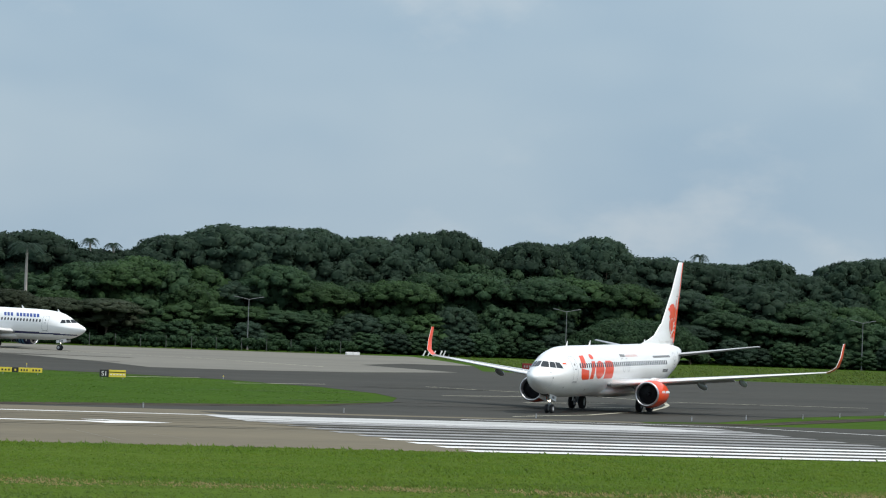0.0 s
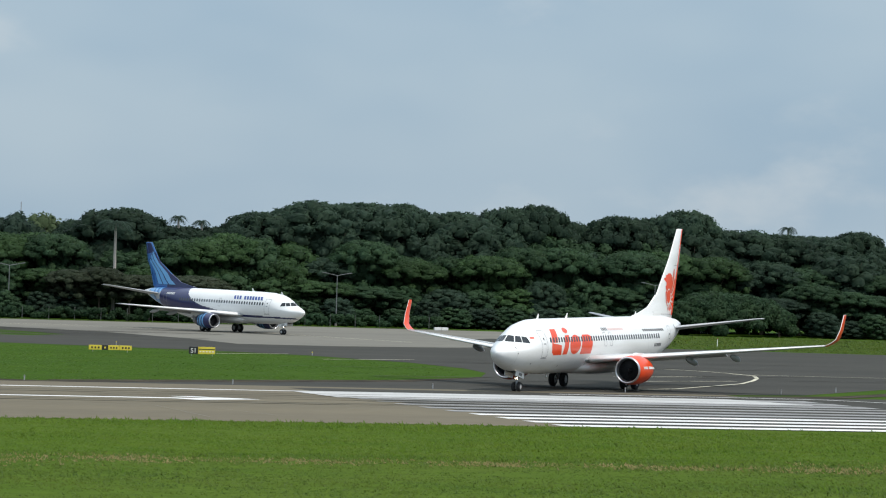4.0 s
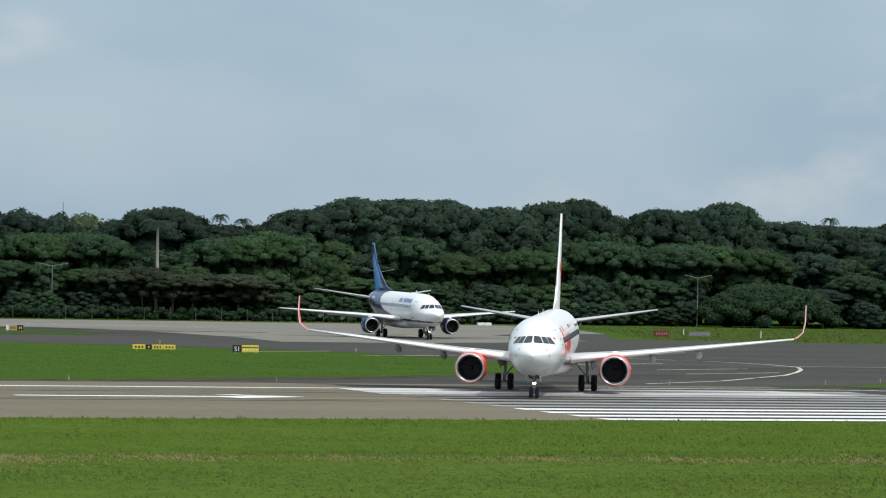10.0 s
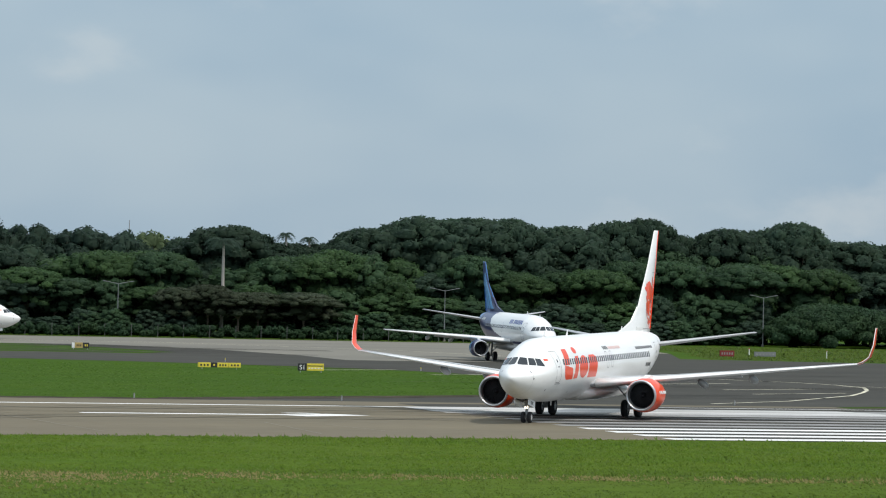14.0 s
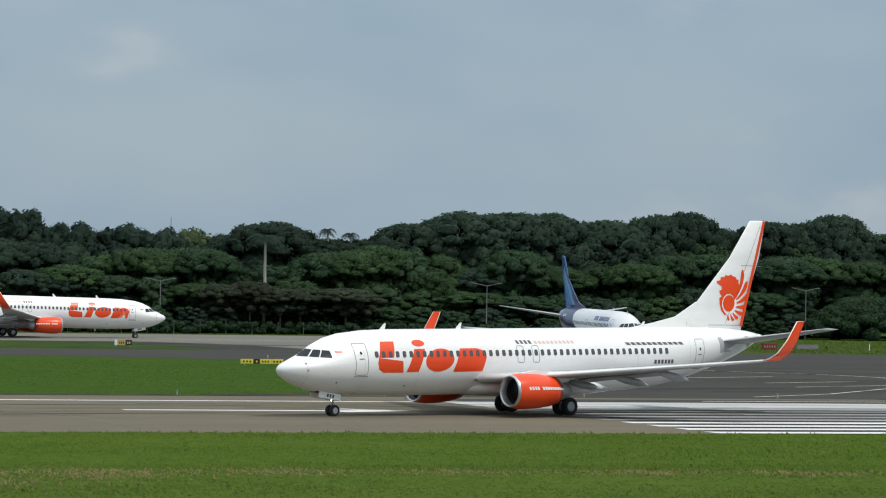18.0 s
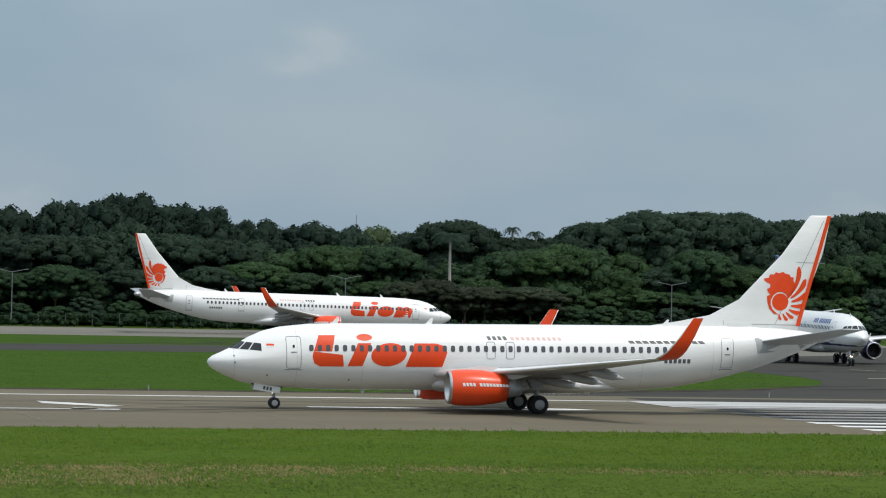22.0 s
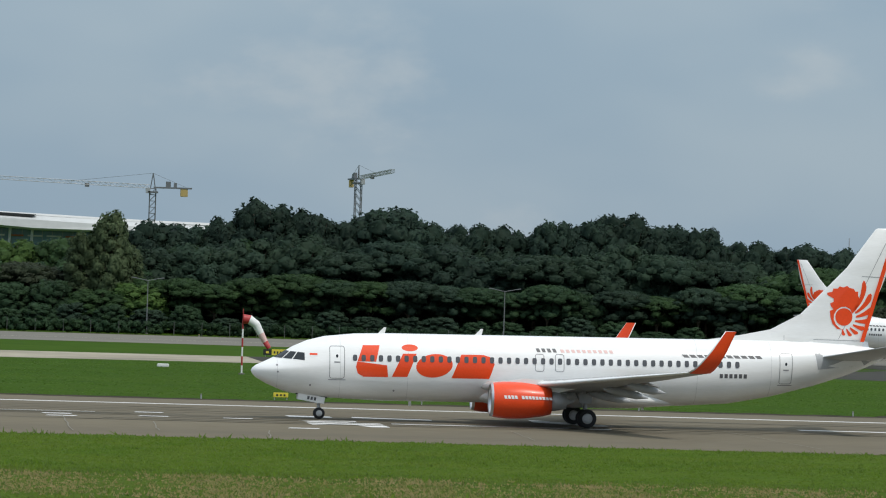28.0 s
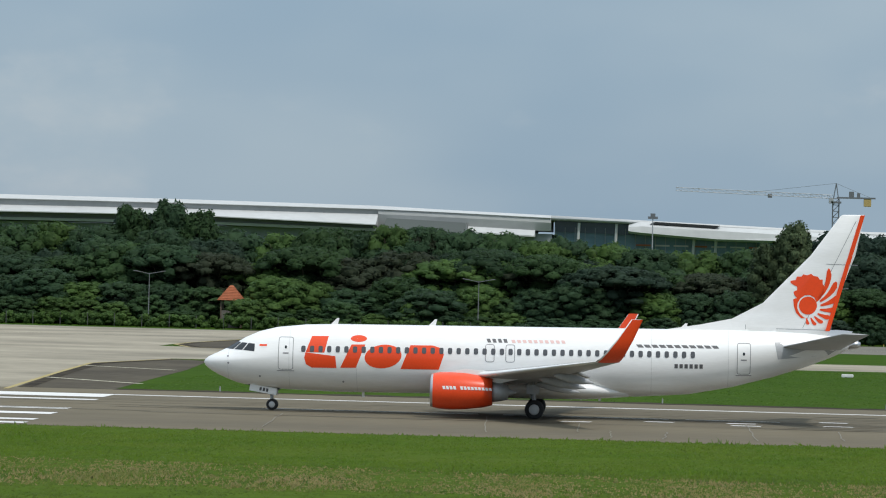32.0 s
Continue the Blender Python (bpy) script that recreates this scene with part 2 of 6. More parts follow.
# far turf: the shade among its blades is put into the darker colour
GRASS = material("shaded_turf", (0.030, 0.070, 0.0050), 0.95, vary=0.22, scale=0.07, fine=0.8, bump=0.2, tint=(0.046, 0.086, 0.0080), blotch=0.9, stretch=(0.4, 1.2, 1), spec=0.04)
MEADOW = material("meadow_turf", (0.052, 0.096, 0.0070), 0.95, vary=0.2, scale=0.12, fine=1.6, bump=0.3, tint=(0.072, 0.106, 0.013), blotch=0.9, stretch=(0.35, 0.8, 1), spec=0.04)
SOIL = material("bare_soil", (0.034, 0.029, 0.023), 0.95, vary=0.3, scale=0.4, fine=3, tint=(0.065, 0.055, 0.04), spec=0.05)
BLADE = leafy("grass_blades", (0.056, 0.108, 0.0050), (0.076, 0.122, 0.0085), 0.2, 0.01)
ISLAND = leafy("mown_grass_blades", (0.034, 0.080, 0.0052), (0.048, 0.092, 0.0075), 0.2, 0.01)
DRY = leafy("dry_grass_blades", (0.22, 0.18, 0.075), (0.14, 0.145, 0.040), 0.2, 0.01)
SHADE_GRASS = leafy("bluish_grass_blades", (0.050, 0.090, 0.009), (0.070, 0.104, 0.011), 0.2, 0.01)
# distance haze is put into this leaf colour as added blue
LEAF_DARK = leafy("dark_foliage", (0.038, 0.068, 0.047), (0.046, 0.078, 0.048), 0.5)
LEAF = leafy("green_foliage", (0.038, 0.077, 0.040), (0.047, 0.087, 0.039), 0.45)
LEAF_LIGHT = leafy("light_foliage", (0.055, 0.104, 0.037), (0.044, 0.086, 0.036), 0.45)
LEAF_BRIGHT = leafy("bright_foliage", (0.094, 0.164, 0.042), (0.070, 0.130, 0.040), 0.45)
LEAF_BROWN = leafy("brownish_foliage", (0.056, 0.068, 0.042), (0.046, 0.064, 0.036), 0.45)
# bluer than the leaves themselves, to hold the haze of the distance
LEAF_DEEP = leafy("deep_foliage", (0.030, 0.055, 0.042), (0.037, 0.064, 0.043), 0.5)
LEAF_PALE = leafy("pale_foliage", (0.110, 0.150, 0.075), (0.078, 0.115, 0.055))
BARK = material("bark", (0.16, 0.13, 0.10), 0.9, vary=0.25, scale=1.0, fine=8, bump=0.4, spec=0.08)
STEEL = material("galvanised_steel", (0.42, 0.43, 0.44), 0.5, 0.4, vary=0.1)
SIGN_YELLOW = material("sign_yellow", (0.72, 0.58, 0.06), 0.5, vary=0.06)
SIGN_BLACK = material("sign_black", (0.02, 0.02, 0.02), 0.5, vary=0.1)
SIGN_RED = material("sign_red", (0.40, 0.03, 0.03), 0.5, vary=0.08)
SIGN_DEEP_RED = material("sign_deep_red", (0.20, 0.018, 0.018), 0.5, vary=0.1)
BOARD = material("white_board", (0.78, 0.78, 0.76), 0.5, vary=0.06)


# ---------------------------------------------------------------- mesh helpers
def part(name, bm, mat, parent=None, label="", smooth=False, at=None):
    """Links a bmesh as one mesh object, under a thing or a part."""
    me = bpy.data.meshes.new(name)
    if smooth:
        for f in bm.faces:
            f.smooth = True
    bm.to_mesh(me)
    bm.free()
    me.materials.append(mat)
    return place(name, me, parent, label, at)


def place(name, me, parent=None, label="", at=None):
    ob = new(name, me)
    if parent:
        ob.parent = parent
    if at is not None:
        ob.matrix_basis = at
    if label:
        tagged(ob, label)
    return ob


def box(sx, sy, sz, m=None, bevel=0.0):
    """A box that stands on z = 0, centred in x and y, with eased edges."""
    bm = bmesh.new()
    bmesh.ops.create_cube(bm, size=1, matrix=Matrix.Translation((0, 0, sz / 2)) @ Matrix.Diagonal((sx, sy, sz, 1)))
    if bevel:
        bmesh.ops.bevel(bm, geom=bm.edges[:], offset=bevel, segments=2, affect="EDGES")
    if m is not None:
        bm.transform(m)
    return bm


def tube(r0, r1, length, seg=16, m=None, caps=True):
    """A tapered round bar from z = 0 to z = length."""
    bm = bmesh.new()
    bmesh.ops.create_cone(bm, cap_ends=caps, segments=seg, radius1=r0, radius2=r1, depth=length, matrix=Matrix.Translation((0, 0, length / 2)))
    if m is not None:
        bm.transform(m)
    return bm


def bar(a, b, r, seg=8, r1=None):
    """A round bar from a to b."""
    a, b = Vector(a), Vector(b)
    return tube(r, r if r1 is None else r1, (b - a).length, seg, Matrix.Translation(a) @ (b - a).to_track_quat("Z", "Y").to_matrix().to_4x4())


def join(*bms):
    out = bmesh.new()
    for b in bms:
        me = bpy.data.meshes.new("t")
        b.to_mesh(me)
        b.free()
        out.from_mesh(me)
        bpy.data.meshes.remove(me)
    return out


def rings(loops, cap0=True, cap1=True):
    """A skin over closed loops of equal length."""
    bm = bmesh.new()
    vs = [[bm.verts.new(p) for p in loop] for loop in loops]
    n = len(vs[0])
    for a, b in zip(vs, vs[1:]):
        for i in range(n):
            bm.faces.new((a[i], a[(i + 1) % n], b[(i + 1) % n], b[i]))
    if cap0:
        bm.faces.new(vs[0][::-1])
    if cap1:
        bm.faces.new(vs[-1])
    bmesh.ops.recalc_face_normals(bm, faces=bm.faces[:])
    return bm


def lathe(profile, seg=32, m=None, caps=True):
    """A body turned round the x axis from (x, r) pairs."""
    bm = rings([[(x, r * math.sin(2 * math.pi * i / seg), r * math.cos(2 * math.pi * i / seg)) for i in range(seg)] for x, r in profile], caps, caps)
    if m is not None:
        bm.transform(m)
    return bm


def flat(points, z=0.0):
    """A level face over a closed outline."""
    bm = bmesh.new()
    bm.faces.new([bm.verts.new((x, y, z)) for x, y in points])
    bmesh.ops.recalc_face_normals(bm, faces=bm.faces[:])
    if bm.faces and next(iter(bm.faces)).normal.z < 0:
        bmesh.ops.reverse_faces(bm, faces=bm.faces[:])
    return bm


def setting(name, points, z, mat, thick=0.0):
    """A paved sheet that belongs to the ground."""
    bm = flat(points, z)
    bmesh.ops.triangulate(bm, faces=bm.faces[:])
    ob = part(name, bm, mat)
    return tagged(ob, kind="structure")


# ---------------------------------------------------------------- ground, runway, taxiways
TIP = [(-53.6, 400), (-53.5, 410), (-50.7, 435), (-36, 445), (-20, 445), (-22, 425), (-36, 400), (-43.5, 382), (-50, 386)]


def build_ground():
    tagged(part("ground", flat([(-2500, -300), (3000, -300), (3000, 4800), (-2500, 4800)], 0.0), GRASS), kind="structure")
    setting("ground_meadow", [(-420, 60), (760, 60), (760, 188.4), (-420, 188.4)], 0.010, MEADOW)
    setting("road_runway", [(-420, 188), (760, 188), (760, 243), (112, 243), (112, 246), (-420, 246)], 0.020, ASPHALT)
    setting("road_link", [(60, 246), (80, 256), (93, 263), (105, 278), (110, 290), (112.5, 302), (113, 318), (109, 336), (103, 346), (88, 358),
                          (75, 365), (70, 398), (86, 400), (97, 398), (103.5, 407), (100, 428), (95, 447), (180, 447), (168, 414), (178, 411),
                          (195, 406), (260, 400), (420, 395), (420, 360), (230, 330), (152, 281), (135, 266), (120, 249), (112, 246)], 0.012, TAR)
    setting("road_threshold", [(77.5, 188), (150, 188), (150, 243), (77.5, 243)], 0.0245, TAR)
    setting("road_strip", [(-60, 330), (2, 354), (28, 358), (28, 386.5), (2, 384), (-53, 390), (-60, 395)], 0.012, APRON)
    setting("road_strip_dark", [(28, 358), (40, 360), (75, 365), (70, 398), (40, 388), (28, 386.5)], 0.012, TAR)
    setting("road_taxiway", [(-420, 447), (-60, 447), (180, 447), (186, 470), (194, 506), (-60, 505), (-420, 500)], 0.020, CONCRETE)
    setting("road_bend", [(104, 447), (113, 428), (112, 394), (115, 379), (126, 379), (142, 386), (160, 402), (158, 430), (170, 447)], 0.024, CONCRETE)
    setting("pavement_apron", [(-420, 246), (-43.6, 246), (-47, 282), (-49, 313), (-45, 334), (-54, 386), (-53.8, 412), (-50, 447), (-420, 447)], 0.018, APRON)
    setting("road_apron_edge", [(-420, 447.5), (-52, 447.5), (-50, 500), (-420, 499)], 0.030, APRON)
    setting("pavement_shoulder", [(-43.6, 246), (-37, 246), (-38, 271), (-39, 300), (-41, 330), (-45, 334), (-49, 313), (-47, 282)], 0.014, SHOULDER)
    setting("pavement_island_tip", TIP, 0.033, SHOULDER)
    setting("pavement_patch", [(97, 398), (112, 388), (115, 379), (116, 400), (113, 428), (104, 447), (96, 447), (100, 428), (103.5, 407)], 0.028, TAR)


def build_verge():
    """Worn soil where the turf meets the paving."""
    rng = random.Random(9)
    def ragged(x0, x1, y0, y1):
        n = int((x1 - x0) / 1.5)
        return [(x0 + (x1 - x0) * i / n, y0 + rng.uniform(-0.3, 0.3)) for i in range(n + 1)] + [(x1 - (x1 - x0) * i / n, y1 + rng.uniform(-1.0, 0.8)) for i in range(n + 1)]
    setting("ground_verge", ragged(-37, 62, 245.9, 248.6), 0.026, SOIL)
    setting("ground_verge_right", [(112, 243.5), (122, 247.5), (136, 262), (152, 277), (200, 312), (200, 308), (150, 272), (134, 256), (121, 244), (113, 242.5)], 0.026, SOIL)
    setting("ground_verge_tip", [(62, 246), (80, 254), (93, 261.5), (105, 276.5), (107, 279), (93, 265), (80, 258.5), (62, 250)], 0.024, SOIL)
    setting("ground_verge_far", ragged(-60, 190, 505.2, 508.5), 0.026, SOIL)


def strip_line(name, pts, width, z, mat, parent):
    """A painted line along a bent course."""
    bm = bmesh.new()
    prev = None
    for i, p in enumerate(pts):
        a, b = Vector(pts[max(i - 1, 0)]), Vector(pts[min(i + 1, len(pts) - 1)])
        d = (b - a).normalized()
        n = Vector((-d.y, d.x)) * width / 2
        q = [bm.verts.new((p[0] + s * n.x, p[1] + s * n.y, z)) for s in (1, -1)]
        if prev:
            bm.faces.new((prev[0], prev[1], q[1], q[0]))
        prev = q
    bmesh.ops.recalc_face_normals(bm, faces=bm.faces[:])
    return part(name, bm, mat, parent)


CRACKS = (((-10.3, 215.8), (-9.3, 194)), ((-4.7, 209), (-4.5, 197)), ((-2.8, 200), (-2.6, 191)), ((0.3, 200.4), (0.1, 191)), ((4.9, 215), (5, 192.4)), ((9.9, 207), (9.6, 195)), ((15.7, 198.4), (15.1, 188.9)), ((30.1, 206.4), (29.7, 194.4)),
          ((44, 214), (45, 193)), ((58, 207), (57, 192)), ((61, 205), (62, 196)), ((-22, 212), (-21, 193)))


def build_markings():
    paint = tagged(new("runway_markings"), "white painted runway markings, worn towards the far edge", "runway markings")
    z = 0.030
    strip_line("edge_line", [(-420, 236.3), (100, 236.3)], 1.0, z, PAINT, paint)
    strip_line("side_line", [(96, 240.3), (110, 240.4), (117, 239.5), (124, 231), (131, 219), (140, 200)], 0.5, z + 0.004, PAINT, paint)
    for i in range(11):
        y = 189.6 + 4.45 * i
        m = PAINT if i < 4 else WORN
        wide = 2.1 if i < 8 else 3.3
        part("threshold_stripe", flat([(76.3, y - wide / 2), (113.6, y - wide / 2), (113.6, y + wide / 2), (76.3, y + wide / 2)], z + 0.006), m, paint)
    part("smeared_band", flat([(75.5, 226.2), (110.5, 227.5), (108, 236.6), (75.5, 236.9)], z + 0.010), SMEAR, paint, "threshold paint smeared to a pale band")
    for y, w in ((190.6, 1.8), (195, 1.8), (203.5, 2.6), (233.4, 5.0), (226, 1.8), (211, 1.8)):
        x1 = -33.2 - max(0, (y - 190)) * 0.05
        part("threshold_stripe", flat([(-66, y - w / 2), (x1, y - w / 2), (x1, y + w / 2), (-66, y + w / 2)], z + 0.006), PAINT, paint)
    part("arrow_shaft", flat([(49.8, 219.1), (64, 219.1), (64, 220.3), (49.8, 220.3)], z), PAINT, paint)
    part("arrow_head", flat([(63.5, 217.2), (68.4, 219.8), (64.8, 223.0), (63.2, 222.6), (65.0, 220.4), (62, 219.9)], z + 0.004), PAINT, paint)
    for a, b in ((-24, -11), (-9.5, 0.4), (1.4, 7)):
        part("centre_dash", flat([(a, 219.3), (b, 219.3), (b, 220.2), (a, 220.2)], z), PAINT, paint)
    # strokes of the runway number, painted as bars
    for pts in ([(18.5, 221.6), (21.2, 221.4), (21.2, 219.5), (18.6, 219.7)], [(18.7, 214.6), (22.2, 215.4), (22.0, 213.0), (19.2, 212.2)],
                [(18.9, 212.0), (23.3, 212.6), (23.3, 207.2), (22.2, 207.0), (21.4, 210.0), (19.0, 208.4)], [(22.5, 221.6), (27.2, 220.6), (27.2, 219.4), (22.5, 220.2)],
                [(24, 213.4), (35.6, 213.4), (35.6, 212.2), (24, 212.2)], [(33.8, 224.6), (38.2, 218.2), (36.8, 216.6), (33.6, 221.0)], [(34.4, 214.6), (37.4, 214.2), (36.6, 211.4), (34.0, 212.4)]):
        part("number_stroke", flat(pts, z + 0.004), PAINT, paint)
    for x, y in ((10.2, 214.8), (15.1, 214.7), (-0.2, 214.9), (4.8, 212.4), (10.2, 220.8), (4.6, 215.6), (-5, 212), (18, 203)):
        part("touch_mark", flat([(x - 0.9, y - 0.5), (x + 0.8, y - 0.4), (x + 1.0, y + 0.5), (x - 0.7, y + 0.4)], z + 0.008), PAINT, paint)
    lines = tagged(new("taxiway_markings"), "yellow taxiway lines, worn thin", "taxiway markings")
    z = 0.036
    strip_line("guide_line", [(128, 330), (134.7, 319), (138.2, 312.5), (139.4, 306), (138.8, 298.5), (135.3, 290.3), (131.5, 283), (126.4, 274.2), (113.6, 258), (104, 250)], 0.36, z, YELLOW, lines)
    strip_line("guide_line", [(160, 300), (137.7, 301)], 0.3, z, YELLOW, lines)
    strip_line("edge_line", [(-43.6, 242), (-46.8, 282), (-49, 312.6), (-45.1, 333.6), (-40.9, 334)], 0.4, z, OCHRE, lines)
    strip_line("edge_line", [(-43.5, 382), (-50, 386), (-53.5, 400), (-53.4, 412), (-50.5, 436)], 0.4, z, OCHRE, lines)
    strip_line("dirt_edge", [(-43.0, 246), (-46.1, 282), (-48.2, 312), (-44.6, 332.6), (-41, 332.9)], 0.9, z - 0.004, SOIL, lines)
    strip_line("dirt_edge", [(-42.6, 383), (-49.2, 387), (-52.6, 400), (-52.5, 412), (-49.6, 436)], 1.0, z - 0.002, SOIL, lines)
    strip_line("shoulder_bar", [(-45.6, 269.5), (-37.1, 259.8)], 0.6, z, YELLOW, lines)
    strip_line("shoulder_bar", [(-48.7, 304.4), (-39.6, 296.9)], 0.6, z, YELLOW, lines)
    strip_line("guide_line", [(-60, 470), (60, 472), (118, 468), (140, 440), (146, 410)], 0.3, z, YELLOW, lines)
    cracks = tagged(new("runway_cracks"), "pale jagged filled cracks across the runway asphalt", "cracks")
    rng = random.Random(12)
    for (xa, ya), (xb, yb) in CRACKS:
        pts = [(xa + (xb - xa) * i / 7 + rng.uniform(-0.07, 0.07), ya + (yb - ya) * i / 7) for i in range(8)]
        strip_line("crack", pts, 0.06, 0.054, CRACK, cracks)
    streaks = tagged(new("tyre_streaks"), "dark rubber streaks curving over the taxiway", "tyre streaks")
    rng = random.Random(31)
    for i in range(34):
        x0, y0, k = rng.uniform(60, 104), rng.uniform(402, 446), rng.uniform(8, 30)
        strip_line("streak", [(x0 + k * q, y0 + rng.uniform(-0.3, 0.3) - 5 * q * q) for q in (0, 0.25, 0.5, 0.75, 1)], rng.uniform(0.3, 1.0), z + 0.004 + 0.0002 * i, RUBBER_STREAK, streaks)
    for i in range(26):
        x0, y0, k = rng.uniform(90, 150), rng.uniform(262, 350), rng.uniform(8, 26)
        strip_line("streak", [(x0 + k * q, y0 + rng.uniform(-0.3, 0.3) + 4 * q) for q in (0, 0.5, 1)], rng.uniform(0.2, 0.6), z + 0.012 + 0.0002 * i, RUBBER_STREAK, streaks)
    for i in range(40):
        x0, y0, k = rng.uniform(-60, 76), rng.uniform(208, 232), rng.uniform(15, 60)
        strip_line("streak", [(x0, y0), (x0 + k, y0 + rng.uniform(-0.4, 0.4))], rng.uniform(0.15, 0.4), 0.044 + 0.0002 * i, FAINT, streaks)
    for x, y in ((97, 333), (106, 322), (118, 300), (120, 286), (118, 275)):
        strip_line("stop_bar", [(x, y), (x + 11, y + 6)], 0.4, z, YELLOW, lines)


build_ground()
build_verge()
build_markings()


# ---------------------------------------------------------------- airliners
FRONT = ((0.0, 2.98, 2.96, 0.02), (0.08, 3.14, 2.78, 0.19), (0.3, 3.32, 2.57, 0.42), (0.87, 3.58, 2.24, 0.77), (1.57, 3.92, 1.94, 1.08), (2.0, 4.19, 1.78, 1.24),
         (2.44, 4.46, 1.68, 1.37), (3.3, 4.84, 1.56, 1.57), (4.35, 5.10, 1.46, 1.72), (6.1, 5.28, 1.37, 1.84), (8.0, 5.33, 1.31, 1.88))
REAR = ((-6.0, 5.33, 1.31, 1.88), (-9.0, 5.33, 1.50, 1.86), (-11.5, 5.33, 1.95, 1.73), (-14.0, 5.30, 2.60, 1.42), (-16.0, 5.20, 3.25, 1.05), (-17.5, 5.05, 3.85, 0.65), (-18.3, 4.90, 4.25, 0.36), (-18.65, 4.72, 4.45, 0.12))
NOSE_DOWN = pose(0, 0, 0, 0, 0.6, 0)


class Hull:
    """The fuselage's skin: sections along x, and where its side lies."""

    def __init__(self, nose, rear_shift):
        self.nose = nose
        rows = [(nose - s, t, b, w, 2.97 + 0.38 * min(s / 5, 1)) for s, t, b, w in FRONT]
        rows += [(x + rear_shift, t, b, w, 3.35 + max(0, (-8 - x)) * 0.125) for x, t, b, w in REAR]
        self.rows = np.array(sorted(rows))

    def at(self, x):
        return [float(np.interp(x, self.rows[:, 0], self.rows[:, k])) for k in (1, 2, 3, 4)]

    def pinch(self, x):
        """Roundness of the upper half: the cab behind the nose is narrower at the top than the cabin."""
        return 2.0 - 0.62 * float(np.interp(self.nose - x, (0.2, 1.4, 2.9, 6.5), (0, 1, 1, 0)))

    def point(self, x, turn, out=0.0):
        """turn: radians from the top towards +y."""
        t, b, w, c = self.at(x)
        c = min(max(c, b + 0.01), t - 0.01)
        k, q = math.cos(turn), math.sin(turn)
        n = Vector((0, q, k))
        e = 2 / self.pinch(x) if k > 0 else 1.0
        return Vector((x, w * math.copysign(abs(q) ** e, q), c + ((t - c) * abs(k) ** e if k > 0 else (c - b) * k))) + n * out

    def side(self, x, z, out=0.0):
        t, b, w, c = self.at(x)
        r = abs(z - c) / ((t - c) if z > c else (c - b))
        p = self.pinch(x) if z > c else 2.0
        return w * max(0.0, 1 - r ** p) ** (1 / p) + out

    def skin(self, seg=48, step=0.45):
        xs = []
        r = self.rows[::-1, 0]
        for a, b in zip(r, r[1:]):
            n = max(1, int(abs(a - b) / step))
            xs += [a + (b - a) * i / n for i in range(n)]
        xs.append(r[-1])
        return rings([[self.point(x, 2 * math.pi * i / seg) for i in range(seg)] for x in xs])


def fill(bm, loops):
    """Triangles over an outline in (x, z), with a hole if a second loop is given."""
    if len(loops) == 1:
        if len(loops[0]) < 30:
            f = bm.faces.new([bm.verts.new((x, 0, z)) for x, z in loops[0]])
            bmesh.ops.triangulate(bm, faces=[f], ngon_method="EAR_CLIP")
            return
    edges = []
    for loop in loops:
        vs = [bm.verts.new((x, 0, z)) for x, z in loop]
        edges += [bm.edges.new((vs[i], vs[(i + 1) % len(vs)])) for i in range(len(vs))]
    bmesh.ops.triangle_fill(bm, edges=edges, use_beauty=len(loops) > 1, normal=(0, 1, 0))


def decal(hull, outline, sign, out=0.006, hole=None):
    """A thin painted shape in (x, z) laid on one side of the hull."""
    bm = bmesh.new()
    loops = [outline] + ([hole] if hole else [])
    fill(bm, loops)
    zs = [z for _, z in outline]
    n = int((max(zs) - min(zs)) / 0.1)
    for i in range(1, n + 1):
        z = min(zs) + i * 0.1
        bmesh.ops.bisect_plane(bm, geom=bm.verts[:] + bm.edges[:] + bm.faces[:], plane_co=(0, 0, z), plane_no=(0, 0, 1))
    for v in bm.verts:
        v.co.y = sign * hull.side(v.co.x, v.co.z, out)
    bmesh.ops.recalc_face_normals(bm, faces=bm.faces[:])
    for f in bm.faces:
        if f.normal.y * sign < 0:
            f.normal_flip()
    bm.transform(NOSE_DOWN)
    return bm


def ellipse(cx, cz, rx, rz, lean=0.0, n=28):
    return [(cx + rx * math.cos(a) + lean * rz * math.sin(a), cz + rz * math.sin(a)) for a in (2 * math.pi * i / n for i in range(n))]


AIRFOIL = ((0.0, 0.0), (0.02, 0.28), (0.08, 0.55), (0.2, 0.85), (0.38, 1.0), (0.6, 0.8), (0.8, 0.45), (1.0, 0.04))


def foil(le, te, y, z, thick, up=(0, 0, 1)):
    """One closed wing section: leading and trailing x, place and half thickness."""
    u = Vector(up)
    top = [Vector((le + (te - le) * c, y, z)) + u * (thick * h) for c, h in AIRFOIL]
    low = [Vector((le + (te - le) * c, y, z)) - u * (thick * h * 0.75) for c, h in AIRFOIL[-1:0:-1]]
    return top + low


